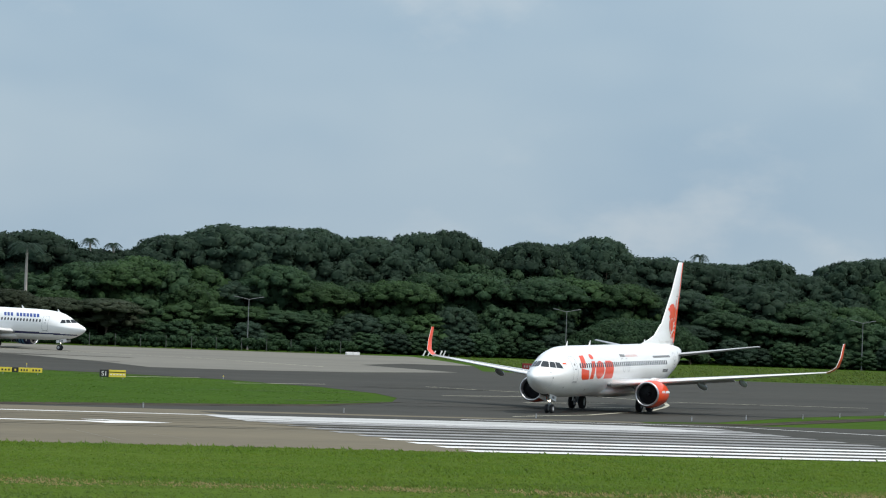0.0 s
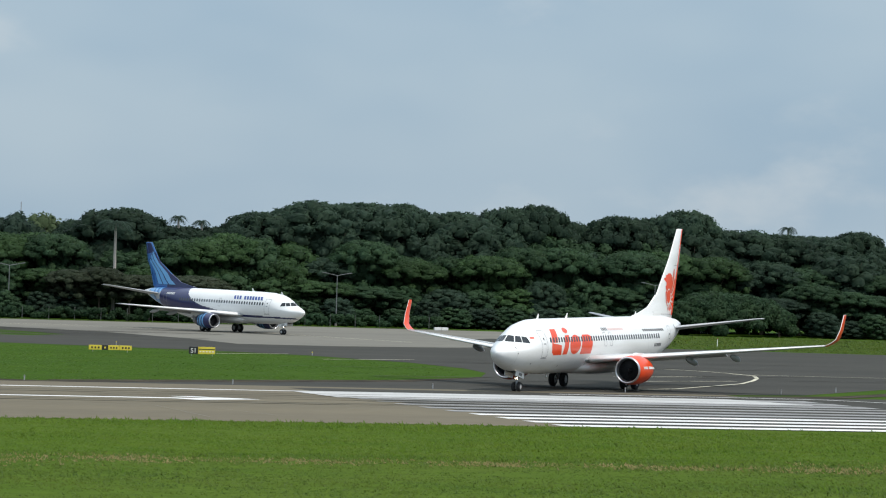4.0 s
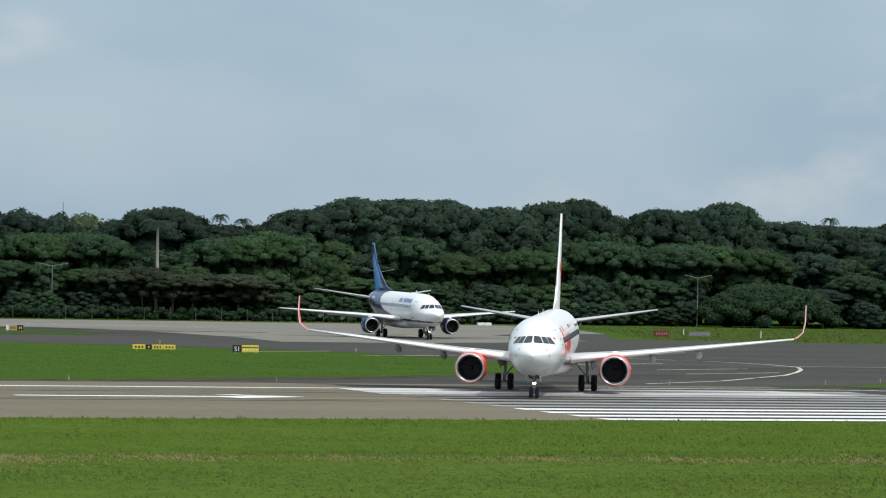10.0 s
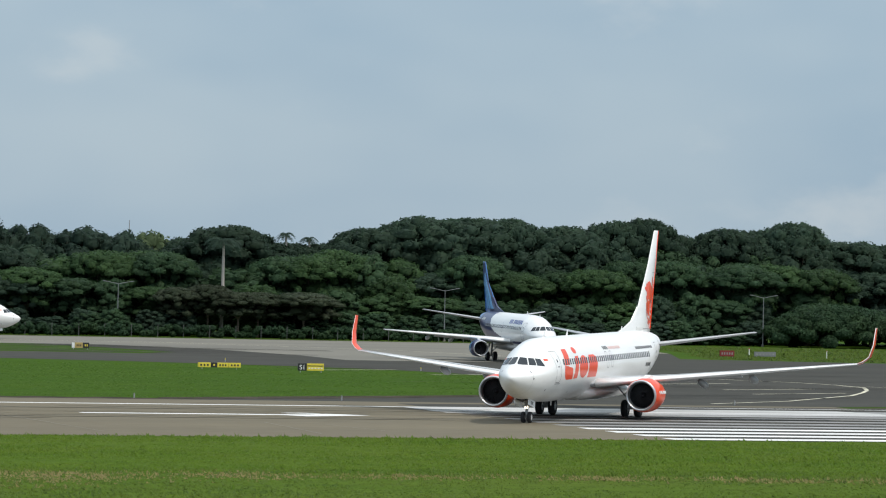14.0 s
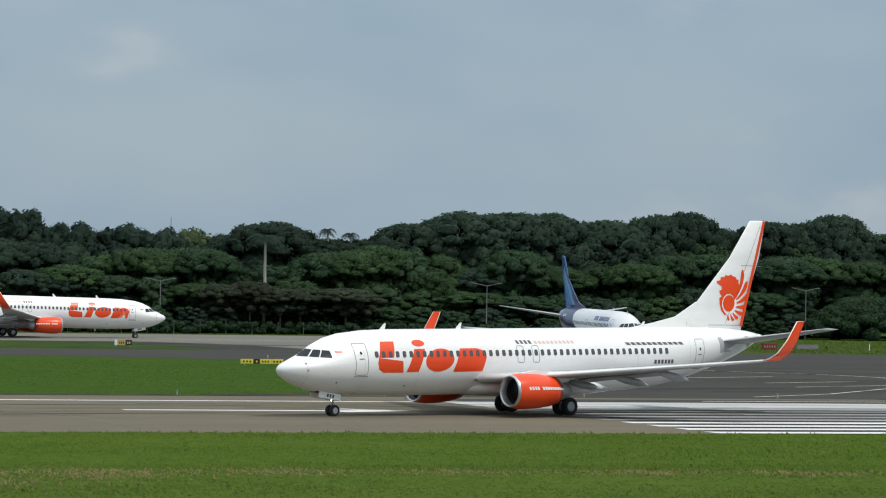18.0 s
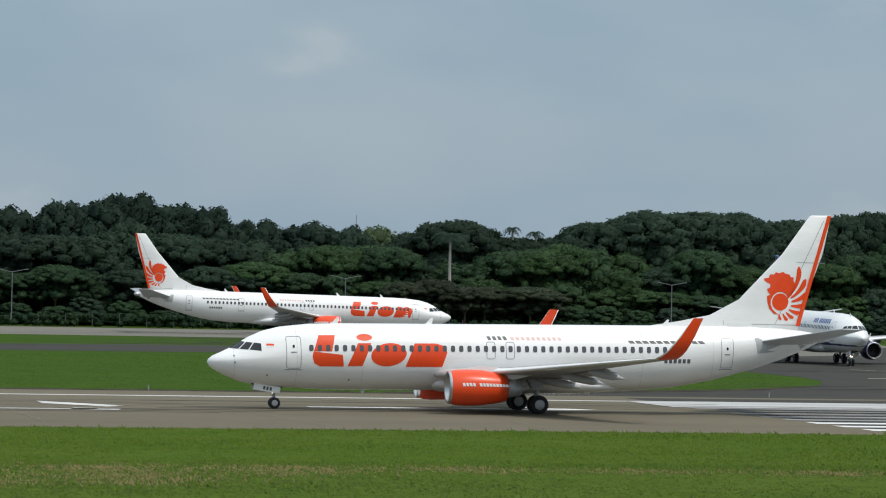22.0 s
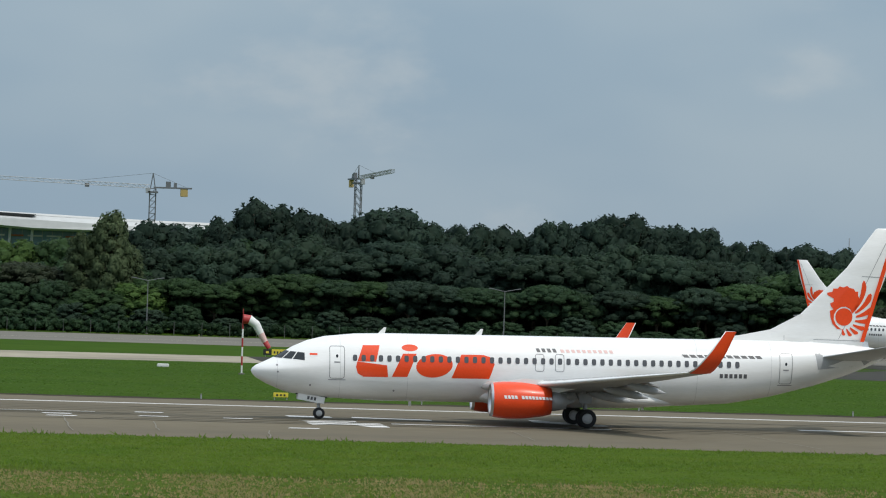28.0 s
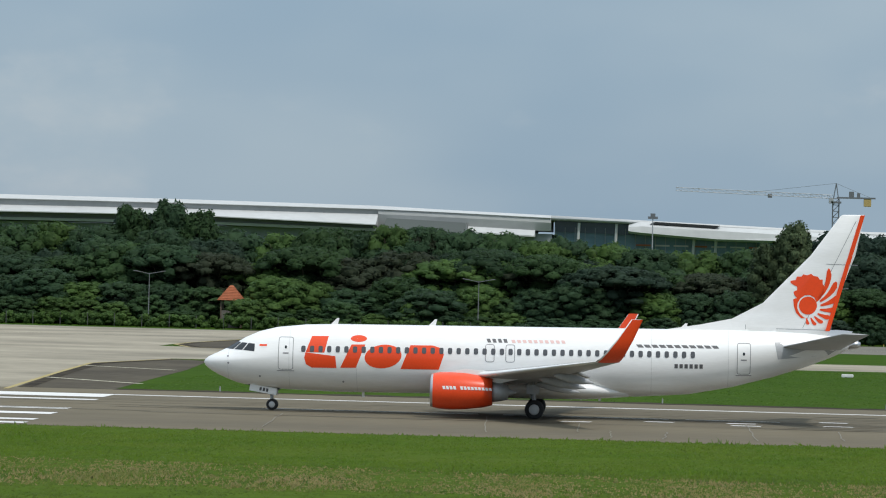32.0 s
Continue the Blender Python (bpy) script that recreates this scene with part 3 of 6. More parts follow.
def wheel_mesh(r, w):
    tyre = lathe([(-w * 0.5, r * 0.55), (-w * 0.5, r * 0.86), (-w * 0.36, r * 0.98), (-w * 0.15, r), (w * 0.15, r), (w * 0.36, r * 0.98), (w * 0.5, r * 0.86), (w * 0.5, r * 0.55)], 28, caps=False)
    hub = [lathe([(-w * 0.44, 0.02), (-w * 0.46, r * 0.5), (-w * 0.38, r * 0.57), (w * 0.38, r * 0.57), (w * 0.46, r * 0.5), (w * 0.44, 0.02)], 24)]
    for k in range(8):
        a = 2 * math.pi * k / 8
        hub.append(box(w * 1.0, r * 0.1, r * 0.1, Matrix.Translation((0, r * 0.36 * math.cos(a), r * 0.36 * math.sin(a) - r * 0.05))))
    turn = pose(0, 0, 0, 0, 0, 90)
    hub = join(*hub)
    tyre.transform(turn)
    hub.transform(turn)
    meshes = []
    for bm, mat, nm in ((tyre, RUBBER, "tyre"), (hub, HUB, "rim")):
        for f in bm.faces:
            f.smooth = True
        me = bpy.data.meshes.new(nm)
        bm.to_mesh(me)
        bm.free()
        me.materials.append(mat)
        meshes.append(me)
    return meshes


def wheel(meshes, at, parent):
    w = place("wheel", meshes[0], parent, at=Matrix.Translation(at))
    place("rim", meshes[1], w)
    return w


def airliner(name, label, nose, rear, tip, fin_top, winglets, paint, engine):
    """An airliner on its wheels: x forward, the main gear's foot at the origin."""
    root = tagged(new(name), label, "airliner")
    hull = Hull(nose, rear)
    if "sweep" in paint:
        skin = hull.skin(112, 0.10)
        for f in skin.faces:
            f.material_index = paint["sweep"](f.calc_center_median())
        body = part("fuselage", skin, paint["body"], root, smooth=True)
        for m in paint["more"]:
            body.data.materials.append(m)
    else:
        body = part("fuselage", hull.skin(), paint["body"], root, smooth=True)
    body.matrix_basis = NOSE_DOWN
    put = {}
    blade = None
    rs = rear
    # wings
    ty, tz = tip
    for s, side in ((1, "left"), (-1, "right")):
        secs = [(6.3, -2.3, 1.2, 2.15, 0.42), (6.1, -2.2, 1.9, 2.25, 0.40), (3.75, -1.75, 4.2, 2.48, 0.30), (2.65, -1.85, 5.8, 2.62, 0.25)]
        tipx = 2.65 - (ty - 5.8) * 0.56
        for q in (0.33, 0.66, 1.0):
            secs.append((2.65 + (tipx - 2.65) * q, -1.85 + (tipx - 1.30 + 1.85) * q, 5.8 + (ty - 5.8) * q, 2.62 + (tz - 2.62) * q, 0.25 - 0.17 * q))
        part("wing", rings([foil(a, b, s * y, z, h) for a, b, y, z, h in secs]), GREY, root, "grey-white swept wing", True)
        lead = [(a, y, z, h) for a, b, y, z, h in secs[1:]]
        part("slat", rings([[(a - 0.35, s * y, z - h * 0.62), (a - 0.10, s * y, z - h * 0.46), (a + 0.04, s * y, z - h * 0.18), (a + 0.05, s * y, z + 0.06 * h), (a - 0.04, s * y, z + 0.38 * h), (a - 0.35, s * y, z + 0.82 * h + 0.01)] for a, y, z, h in lead]), WHITE, root, "bright leading edge", True)
        # raised strip whose dark colour paints the shade in the open slat gap
        part("slat_gap", rings([[(a - 0.36, s * y, z + 0.80 * h), (a - 0.36, s * y, z + 0.86 * h + 0.012), (a - 0.50, s * y, z + 0.90 * h + 0.014), (a - 0.50, s * y, z + 0.80 * h)] for a, y, z, h in lead[1:]]), SEAM, root, "dark strip painted as the shade of the gap behind the slats")
        for fy, ln in ((3.2, 2.6), (7.2, 2.7), (10.4, 2.3)) if ty > 15 else ((3.2, 2.4), (7.0, 2.3), (9.6, 2.0)):
            fx = float(np.interp(fy, [q[2] for q in secs], [q[1] for q in secs]))
            fz = float(np.interp(fy, [q[2] for q in secs], [q[3] for q in secs]))
            prof = [(0, 0.03), (0.25, 0.16), (0.9, 0.24), (ln - 0.7, 0.22), (ln, 0.03)]
            part("flap_fairing", lathe(prof, 14, pose(fx + 1.9, s * fy, fz - 0.30, 0, 10, 180)), GREY, root, smooth=True)
        part("flap", rings([[(b + 0.35, s * y, z - 0.02), (b + 0.35, s * y, z - 0.14), (b - 0.42, s * y, z - 0.30), (b - 0.45, s * y, z - 0.25)] for b, y, z in [(q[1], q[2], q[3]) for q in secs[1:5]]]), GREY, root, "lowered trailing edge flap")
        if winglets:
            lo, hi = (tipx, tipx - 1.28), (-5.45, -6.08)
            loops = []
            for q in (0, 0.12, 0.28, 0.6, 1.0):
                yy = ty + 0.85 * math.sin(min(q * 2.2, 1) * math.pi / 2) * (0.9 + 0.1 * q)
                zz = tz + 2.35 * (q ** 1.25)
                loops.append(foil(lo[0] + (hi[0] - lo[0]) * q, lo[1] + (hi[1] - lo[1]) * q, s * yy, zz, 0.07 - 0.03 * q, (0, -s * math.sin(min(q * 3, 1) * 1.35), math.cos(min(q * 3, 1) * 1.35))))
            wl = part("winglet", rings(loops), WHITE, root, "blended winglet with white edges", True)
            for first, last, out in ((1, 8, 1), (8, 14, -1)):
                bm = bmesh.new()
                rows = []
                for q, loop in zip((0.06, 0.12, 0.28, 0.6, 1.0), loops):
                    tilt = math.radians(78 * min(q * 3, 1))
                    lift = Vector((0, -s * math.sin(tilt), math.cos(tilt))) * (0.012 * out)
                    face = [Vector(p) for p in loop[first:last]]
                    if out > 0:
                        face[-1] = face[-2].lerp(face[-1], 0.6)
                    else:
                        face = [Vector(loop[7]).lerp(face[0], 0.4)] + face
                    rows.append([bm.verts.new(p + lift) for p in face])
                for p, r in zip(rows, rows[1:]):
                    for k in range(len(p) - 1):
                        bm.faces.new((p[k], p[k + 1], r[k + 1], r[k]))
                bmesh.ops.recalc_face_normals(bm, faces=bm.faces[:])
                part("winglet_panel", bm, RED, wl, "orange-red painted face", True)
        # tail plane
        part("tailplane", rings([foil(a + rs, b + rs, s * y, z, h) for a, b, y, z, h in ((-14.0, -17.9, 0.5, 4.46, 0.20), (-14.3, -17.9, 1.0, 4.52, 0.19), (-17.5, -19.05, 7.2, 5.46, 0.07))]), GREY, root, "grey tailplane", True)
        # engine
        r, ex, ez, ln = engine
        ey = s * 4.83
        eng = place("engine", None, root, at=Matrix.Translation((ex, ey, ez)))
        part("cowling", lathe([(-0.16, r * 0.93), (-0.5, r * 0.995), (-1.1, r * 1.03), (-2.0, r * 1.0), (-ln + 0.5, r * 0.86), (-ln, r * 0.74), (-ln + 0.05, r * 0.66)], 40, caps=False), paint["cowl"], eng, smooth=True)
        part("inlet_lip", lathe([(-0.45, r * 0.74), (-0.1, r * 0.80), (0.0, r * 0.85), (-0.04, r * 0.90), (-0.165, r * 0.934)], 40, caps=False), METAL, eng, "polished metal inlet lip", True)
        # the duct's inner shade is painted by its near-black colour
        part("inlet_duct", lathe([(-0.42, r * 0.745), (-0.75, r * 0.76), (-0.95, r * 0.76), (-1.0, r * 0.3), (-1.0, 0.02)], 40, caps=False), DARK, eng, smooth=True)
        if blade is None:
            blade = bpy.data.meshes.new("fan_blade")
            bm = box(0.03, r * 0.13, r * 0.58, pose(0, 0, r * 0.16, 0, 0, 32), 0.01)
            bm.to_mesh(blade)
            bm.free()
            blade.materials.append(FAN)
        for i in range(24):
            place("fan_blade", blade, eng, at=pose(-0.8, 0, 0, 15.0 * i))
        part("spinner", lathe([(-0.45, 0.01), (-0.55, r * 0.08), (-0.8, r * 0.2), (-0.86, r * 0.2)], 20), FAN, eng, smooth=True)
        part("nozzle", lathe([(-ln + 0.3, r * 0.60), (-ln - 0.5, r * 0.50), (-ln - 0.9, r * 0.40), (-ln - 0.86, r * 0.34), (-ln - 0.9, r * 0.22), (-ln - 1.35, r * 0.05)], 28), STEEL, eng, "grey metal nozzle", True)
        part("pylon", rings([[(x, s * yy, z) for yy, z in ((-0.16, z0), (0.16, z0), (0.16, z1), (-0.16, z1))] for x, z0, z1 in ((-0.9, r * 0.85, r * 1.02), (-2.0, r * 0.8, r + 0.22), (-ln - 0.3, r * 0.45, r + 0.1), (-ln - 1.6, r * 0.75, r))]), WHITE, eng)
    # fin, with a dorsal fillet
    fz = fin_top
    fx = rs - 0.12
    loops = []
    for z, le, te, h in ((5.0, -10.6, -17.0, 0.24), (5.6, -11.2, -17.15, 0.22), (6.4, -12.75, -17.35, 0.20), (7.0, -13.25, -17.5, 0.19), (fz - 2.4, -16.0, -18.6, 0.13), (fz - 0.06, -17.72, -19.1, 0.09), (fz, -17.85, -19.1, 0.03)):
        loops.append([Vector((p.x + fx, p.z, z)) for p in foil(le, te, 0, 0, h)])
    part("fin", rings(loops), paint["fin"], root, smooth=True).matrix_basis = NOSE_DOWN
    part("dorsal_fillet", rings([[(x + fx, -w, 5.0), (x + fx, w, 5.0), (x + fx, w * 0.3, z), (x + fx, -w * 0.3, z)] for x, z, w in ((-7.6, 5.33, 0.03), (-9.5, 5.62, 0.15), (-11.4, 6.0, 0.22), (-13.2, 6.95, 0.24), (-14, 7.0, 0.24))]), paint.get("fillet", paint["fin"]), root).matrix_basis = NOSE_DOWN
    part("rudder_edge", rings([[Vector((x + fx, y, z)) for x, y in ((te + 0.22, -0.075), (te - 0.03, -0.02), (te - 0.03, 0.02), (te + 0.22, 0.075))] for z, te in ((5.35, -17.12), (fz - 0.02, -19.1))]), paint["edge"], root, "coloured rudder trailing edge").matrix_basis = NOSE_DOWN
    part("tail_cone", lathe([(-18.4 + rs, 0.30), (-18.9 + rs, 0.22), (-19.1 + rs, 0.12)], 16, pose(0, 0, 4.58)), METAL, root, smooth=True).matrix_basis = NOSE_DOWN
    part("belly_fairing", rings([[(x, w * math.sin(a), z + d * math.cos(a)) for a in (2 * math.pi * i / 20 for i in range(20))] for x, w, d, z in ((6.8, 0.5, 0.2, 1.7), (5.5, 1.7, 0.55, 1.72), (1, 2.05, 0.68, 1.75), (-3, 1.95, 0.62, 1.75), (-5.5, 0.7, 0.25, 1.6))]), paint["body"], root, smooth=True)
    # cockpit panes
    for s in (1, -1):
        for corners in (((1.34, 3.79), (1.80, 3.76), (2.24, 4.16), (2.03, 4.21)), ((1.87, 3.755), (2.36, 3.72), (2.66, 4.13), (2.31, 4.16)), ((2.43, 3.715), (3.12, 3.65), (3.12, 4.09), (2.73, 4.125))):
            bm = bmesh.new()
            grid = []
            for i in range(7):
                u = (i / 6) ** (1.6 if corners[0][0] < 1.5 else 1.0)
                row = []
                for j in range(4):
                    v = j / 3
                    d, z = [(c0 * (1 - u) + c1 * u) * (1 - v) + (c3 * (1 - u) + c2 * u) * v for c0, c1, c2, c3 in zip(*corners)]
                    y = max(0.035, hull.side(nose - d, min(z, hull.at(nose - d)[0] - 0.001)))
                    row.append(bm.verts.new((nose - d + 0.012, s * (y + 0.012), z + 0.012)))
                grid.append(row)
            for p, q in zip(grid, grid[1:]):
                for j in range(3):
                    bm.faces.new((p[j], p[j + 1], q[j + 1], q[j]))
            bmesh.ops.recalc_face_normals(bm, faces=bm.faces[:])
            part("cockpit_pane", bm, GLASS, root, "dark cockpit glass", True).matrix_basis = NOSE_DOWN
    # cabin windows
    me = None
    for s in (1, -1):
        x = nose - 6.05
        while x > -9.6 + rs:
            skip = any(abs(x - q) < 0.3 for q in paint.get("blind", ()))
            if not skip:
                if me is None:
                    bm = bmesh.new()
                    vs = [bm.verts.new((0.13 * math.copysign(abs(math.cos(a)) ** 0.55, math.cos(a)), 0.0, 0.19 * math.copysign(abs(math.sin(a)) ** 0.55, math.sin(a)))) for a in (2 * math.pi * i / 14 for i in range(14))]
                    f = bm.faces.new(vs)
                    ext = bmesh.ops.extrude_face_region(bm, geom=[f])
                    for v in ext["geom"]:
                        if isinstance(v, bmesh.types.BMVert):
                            v.co.y = 0.03
                    bmesh.ops.recalc_face_normals(bm, faces=bm.faces[:])
                    me = bpy.data.meshes.new("cabin_window")
                    bm.to_mesh(me)
                    bm.free()
                    me.materials.append(PORTHOLE)
                z = 3.86
                y = hull.side(x, z)
                place("cabin_window", me, root, at=NOSE_DOWN @ Matrix.Translation((x, s * (y - 0.016), z)) @ pose(0, 0, 0, 15 * s) @ Matrix.Diagonal((1, s, 1, 1)))
            x -= 0.508
    # doors and hatches as thin seams
    for x0, x1, z0, z1 in paint["doors"]:
        for s in (1, -1):
            r = 0.14
            cx, cz, hx, hz = (x0 + x1) / 2, (z0 + z1) / 2, abs(x1 - x0) / 2, (z1 - z0) / 2

            def frame_loop(g):
                pts = []
                for sx, sz, a0 in ((1, 1, 0), (-1, 1, 90), (-1, -1, 180), (1, -1, 270)):
                    for q in range(4):
                        a = radians(a0 + q * 30)
                        pts.append((cx + sx * (hx - r) + (r - g) * math.cos(a), cz + sz * (hz - r) + (r - g) * math.sin(a)))
                return pts

            part("door_seam", decal(hull, frame_loop(0), s, 0.008, frame_loop(0.035)), SEAM, root)
        if z1 - z0 > 1.5:
            for s in (1, -1):
                cx = (x0 + x1) / 2
                part("door_window", decal(hull, ellipse(cx, 3.95, 0.07, 0.10, 0, 12), s, 0.012), GLASS, root)
                part("door_handle", decal(hull, [(cx - 0.17, 3.56), (cx + 0.17, 3.56), (cx + 0.17, 3.63), (cx - 0.17, 3.63)], s, 0.012), SEAM, root)
                part("door_sill", decal(hull, [(x0 + 0.06, z0 - 0.09), (x1 - 0.06, z0 - 0.09), (x1 - 0.06, z0 - 0.05), (x0 + 0.06, z0 - 0.05)], s, 0.012), SEAM, root)
    # landing gear
    rm, rn = (0.56, 0.34) if ty > 15 else (0.51, 0.34)
    ty2 = 2.86 if ty > 15 else 2.6
    put["wheels"] = []
    mm, nm = wheel_mesh(rm, 0.40), wheel_mesh(rn, 0.24)
    for s in (1, -1):
        gear = place("main_gear", None, root, at=Matrix.Translation((0, s * ty2, 0)))
        part("leg", join(bar((0, 0, rm), (0.1, -s * 0.1, 2.3), 0.11, 12), bar((0, -0.55, rm), (0, 0.55, rm), 0.07, 10), bar((0.02, 0, 0.9), (0.5, -s * 0.9, 2.0), 0.05)), STEEL, gear)
        part("gear_door", box(0.75, 0.05, 0.55, pose(0.1, s * 0.30, 1.45, s * 6), 0.02), GREY, gear)
        for o in (-0.43, 0.43):
            put["wheels"].append((wheel(mm, (0, s * ty2 + o, rm), root), rm, (0, s * ty2 + o, rm)))
    ng = nose - 4.09 + (0.14 if ty < 15 else 0)
    gear = place("nose_gear", None, root, at=Matrix.Translation((ng, 0, 0)))
    part("leg", join(bar((0, 0, rn), (0.1, 0, 1.7), 0.10, 12), bar((0, -0.25, rn), (0, 0.25, rn), 0.05), bar((0.03, 0, 0.8), (0.9, 0, 1.6), 0.04)), STEEL, gear)
    for s in (1, -1):
        part("gear_door", box(1.65, 0.04, 0.42, pose(0.55, s * 0.42, 1.02, 0, -9), 0.02), WHITE, gear)
        for k in range(3):
            part("lettering_bar", box(0.13, 0.006, 0.20, pose(0.55, s * 0.443, 1.02, 0, -9) @ pose(0.16 - 0.2 * k, 0, 0.11)), INK, gear)
    # a solid box under the nose, coloured as the shade of an open bay
    part("gear_bay", box(1.9, 0.66, 0.10, pose(0.5, 0, 1.33, 0, -7), 0.03), DARK, gear, "dark box painted as the shade of the open gear bay")
    part("lamp_housing", lathe([(0.0, 0.11), (0.02, 0.12), (-0.1, 0.07)], 14, pose(0.12, 0, 0.95)), STEEL, gear)
    part("taxi_light", lathe([(0.0, 0.105), (0.012, 0.09), (0.02, 0.01)], 14, pose(0.12, 0, 0.95)), paint["lamp"], gear, "lit taxi light")
    for o in (-0.2, 0.2):
        put["wheels"].append((wheel(nm, (ng, o, rn), root), rn, (ng, o, rn)))
    for s in (1, -1):
        part("stabiliser_plate", decal(hull, [(-14.2 + rs, 3.66), (-17.2 + rs, 3.95), (-18.0 + rs, 4.5), (-17.0 + rs, 4.72), (-14.0 + rs, 4.66)], s, 0.008), GREY, root, "grey plate below the tailplane")
    # aerials and beacons
    for x, up in ((6.2, 1), (-8.6, 1), (12.0, 1)):
        t, b, w, c = hull.at(x)
        part("aerial", rings([[(x - 0.22, -0.02, t - 0.05), (x - 0.22, 0.02, t - 0.05), (x + 0.22, 0.015, t - 0.05), (x + 0.22, -0.015, t - 0.05)], [(x - 0.32, -0.008, t + 0.36), (x - 0.32, 0.008, t + 0.36), (x - 0.18, 0.006, t + 0.36), (x - 0.18, -0.006, t + 0.36)]]), WHITE, root).matrix_basis = NOSE_DOWN
    for x in (nose - 9.5, -3.8):
        t, b, w, c = hull.at(x)
        part("drain_mast", box(0.16, 0.03, 0.3, pose(x, 0.1, b - 0.28)), WHITE, root).matrix_basis = NOSE_DOWN
    put["root"], put["hull"] = root, hull
    return put


def glow(name, colour, strength):
    m = bpy.data.materials.new(name)
    m.use_nodes = True
    b = m.node_tree.nodes["Principled BSDF"]
    b.inputs["Base Color"].default_value = (*colour, 1)
    b.inputs["Emission Color"].default_value, b.inputs["Emission Strength"].default_value = (*colour, 1), strength
    return m


LAMP = glow("taxi_lamp", (1.0, 0.86, 0.6), 7)
RED_LIVERY = dict(body=WHITE, cowl=RED, fin=WHITE, edge=RED, lamp=LAMP)


def navy_sweep(p):
    """Which paint lies at a place of the blue airliner's hull: white, navy, blue or light blue."""
    edge = float(np.interp(p.z, (2.3, 2.4, 2.55, 2.9, 3.2, 3.8, 4.6, 5.4), (14, 5.0, 2.3, 0, -2, -4, -5.2, -6)))
    if p.x < -13.2:
        return 0 if p.x < -14.6 else 3
    if p.x < -11.4:
        return 2 if int((p.x + p.z * 0.5) * 2.2) % 2 else 3
    if p.z > 2.12 and (p.x < edge or p.z < 2.28) and p.x < 15.2:
        return 1
    return 0


white_jet = airliner("white_airliner", "white twin-engine airliner with orange-red engines and winglets, taxiing onto the runway", 19.7, 0.0, (16.9, 3.75), 12.22, True,
                     dict(RED_LIVERY, doors=((15.15, 14.25, 2.62, 4.55), (2.95, 2.4, 3.25, 4.3), (1.75, 1.2, 3.25, 4.3), (-11.8, -12.6, 2.75, 4.6))), (1.06, 6.0, 1.58, 3.6))
long_jet = airliner("long_white_airliner", "longer white airliner with orange-red engines and winglets on the parallel taxiway", 21.3, -1.60, (16.9, 3.75), 12.5, True,
                    dict(RED_LIVERY, doors=((16.75, 15.85, 2.62, 4.55), (2.75, 2.2, 3.25, 4.3), (1.55, 1.0, 3.25, 4.3), (-6.4, -7.2, 2.9, 4.5), (-13.2, -14.0, 2.75, 4.6))), (1.06, 6.0, 1.58, 3.6))
blue_jet = airliner("blue_airliner", "white airliner with navy and blue tail, blue engines, on the taxiway", 16.3, 2.7, (14.35, 3.2), 11.0, False,
                    dict(body=WHITE, sweep=navy_sweep, more=(NAVY, BLUE, SKYBLUE), cowl=NAVY, fin=BLUE, fillet=NAVY, edge=BLUE, lamp=LAMP, doors=((11.5, 10.6, 2.62, 4.5), (1.9, 1.4, 3.25, 4.3), (-9.6, -10.4, 2.75, 4.5))), (0.93, 4.7, 1.42, 3.2))


# ---------------------------------------------------------------- liveries
def fin_side(x, z, rs, fz):
    """Half thickness of the fin at a place on its side."""
    zs = (5.0, 5.6, 6.4, 7.0, fz - 2.4, fz - 0.06)
    le = float(np.interp(z, zs, (-10.6, -11.2, -12.75, -13.25, -16.0, -17.72)))
    te = float(np.interp(z, zs, (-17.0, -17.15, -17.35, -17.5, -18.6, -19.1)))
    h = float(np.interp(z, zs, (0.24, 0.22, 0.20, 0.19, 0.13, 0.09)))
    c = (x - rs - le) / (te - le)
    return h * float(np.interp(c, [a for a, _ in AIRFOIL], [b for _, b in AIRFOIL]))


def fin_shape(outline, sign, rs, fz, hole=None, out=0.020):
    """A painted shape on one side of the fin."""
    bm = bmesh.new()
    fill(bm, [[(x + rs, z) for x, z in loop] for loop in [outline] + ([hole] if hole else [])])
    xs = [x + rs for x, _ in outline]
    zs = [z for _, z in outline]
    for lo, hi, axis in ((min(xs), max(xs), (1, 0, 0)), (min(zs), max(zs), (0, 0, 1))):
        for i in range(1, int((hi - lo) / 0.14) + 1):
            co = lo + i * 0.14
            bmesh.ops.bisect_plane(bm, geom=bm.verts[:] + bm.edges[:] + bm.faces[:], plane_co=(co, 0, co), plane_no=axis)
    for v in bm.verts:
        v.co.y = sign * (fin_side(v.co.x, v.co.z, rs, fz) + out)
    for f in bm.faces:
        f.normal_update()
        if f.normal.y * sign < 0:
            f.normal_flip()
    bm.transform(NOSE_DOWN)
    return bm


def plume(cx, cz, angle, length, width, bend):
    """A curved feather that widens towards its rounded tip; the angle counts from aft, upwards."""
    left, right = [], []
    for i in range(9):
        q = i / 8
        r = 0.74 + (length - 0.74) * q
        a = radians(angle + bend * (q - 0.35))
        w = width * (0.25 + 0.75 * q) * (1.0 if q < 0.75 else math.sqrt(max(0.02, 1 - ((q - 0.75) / 0.26) ** 2)))
        px, pz = cx - r * math.cos(a), cz + r * math.sin(a)
        nx, nz = math.sin(a) * w / 2, math.cos(a) * w / 2
        left.append((px + nx, pz + nz))
        right.append((px - nx, pz - nz))
    return left + right[::-1]


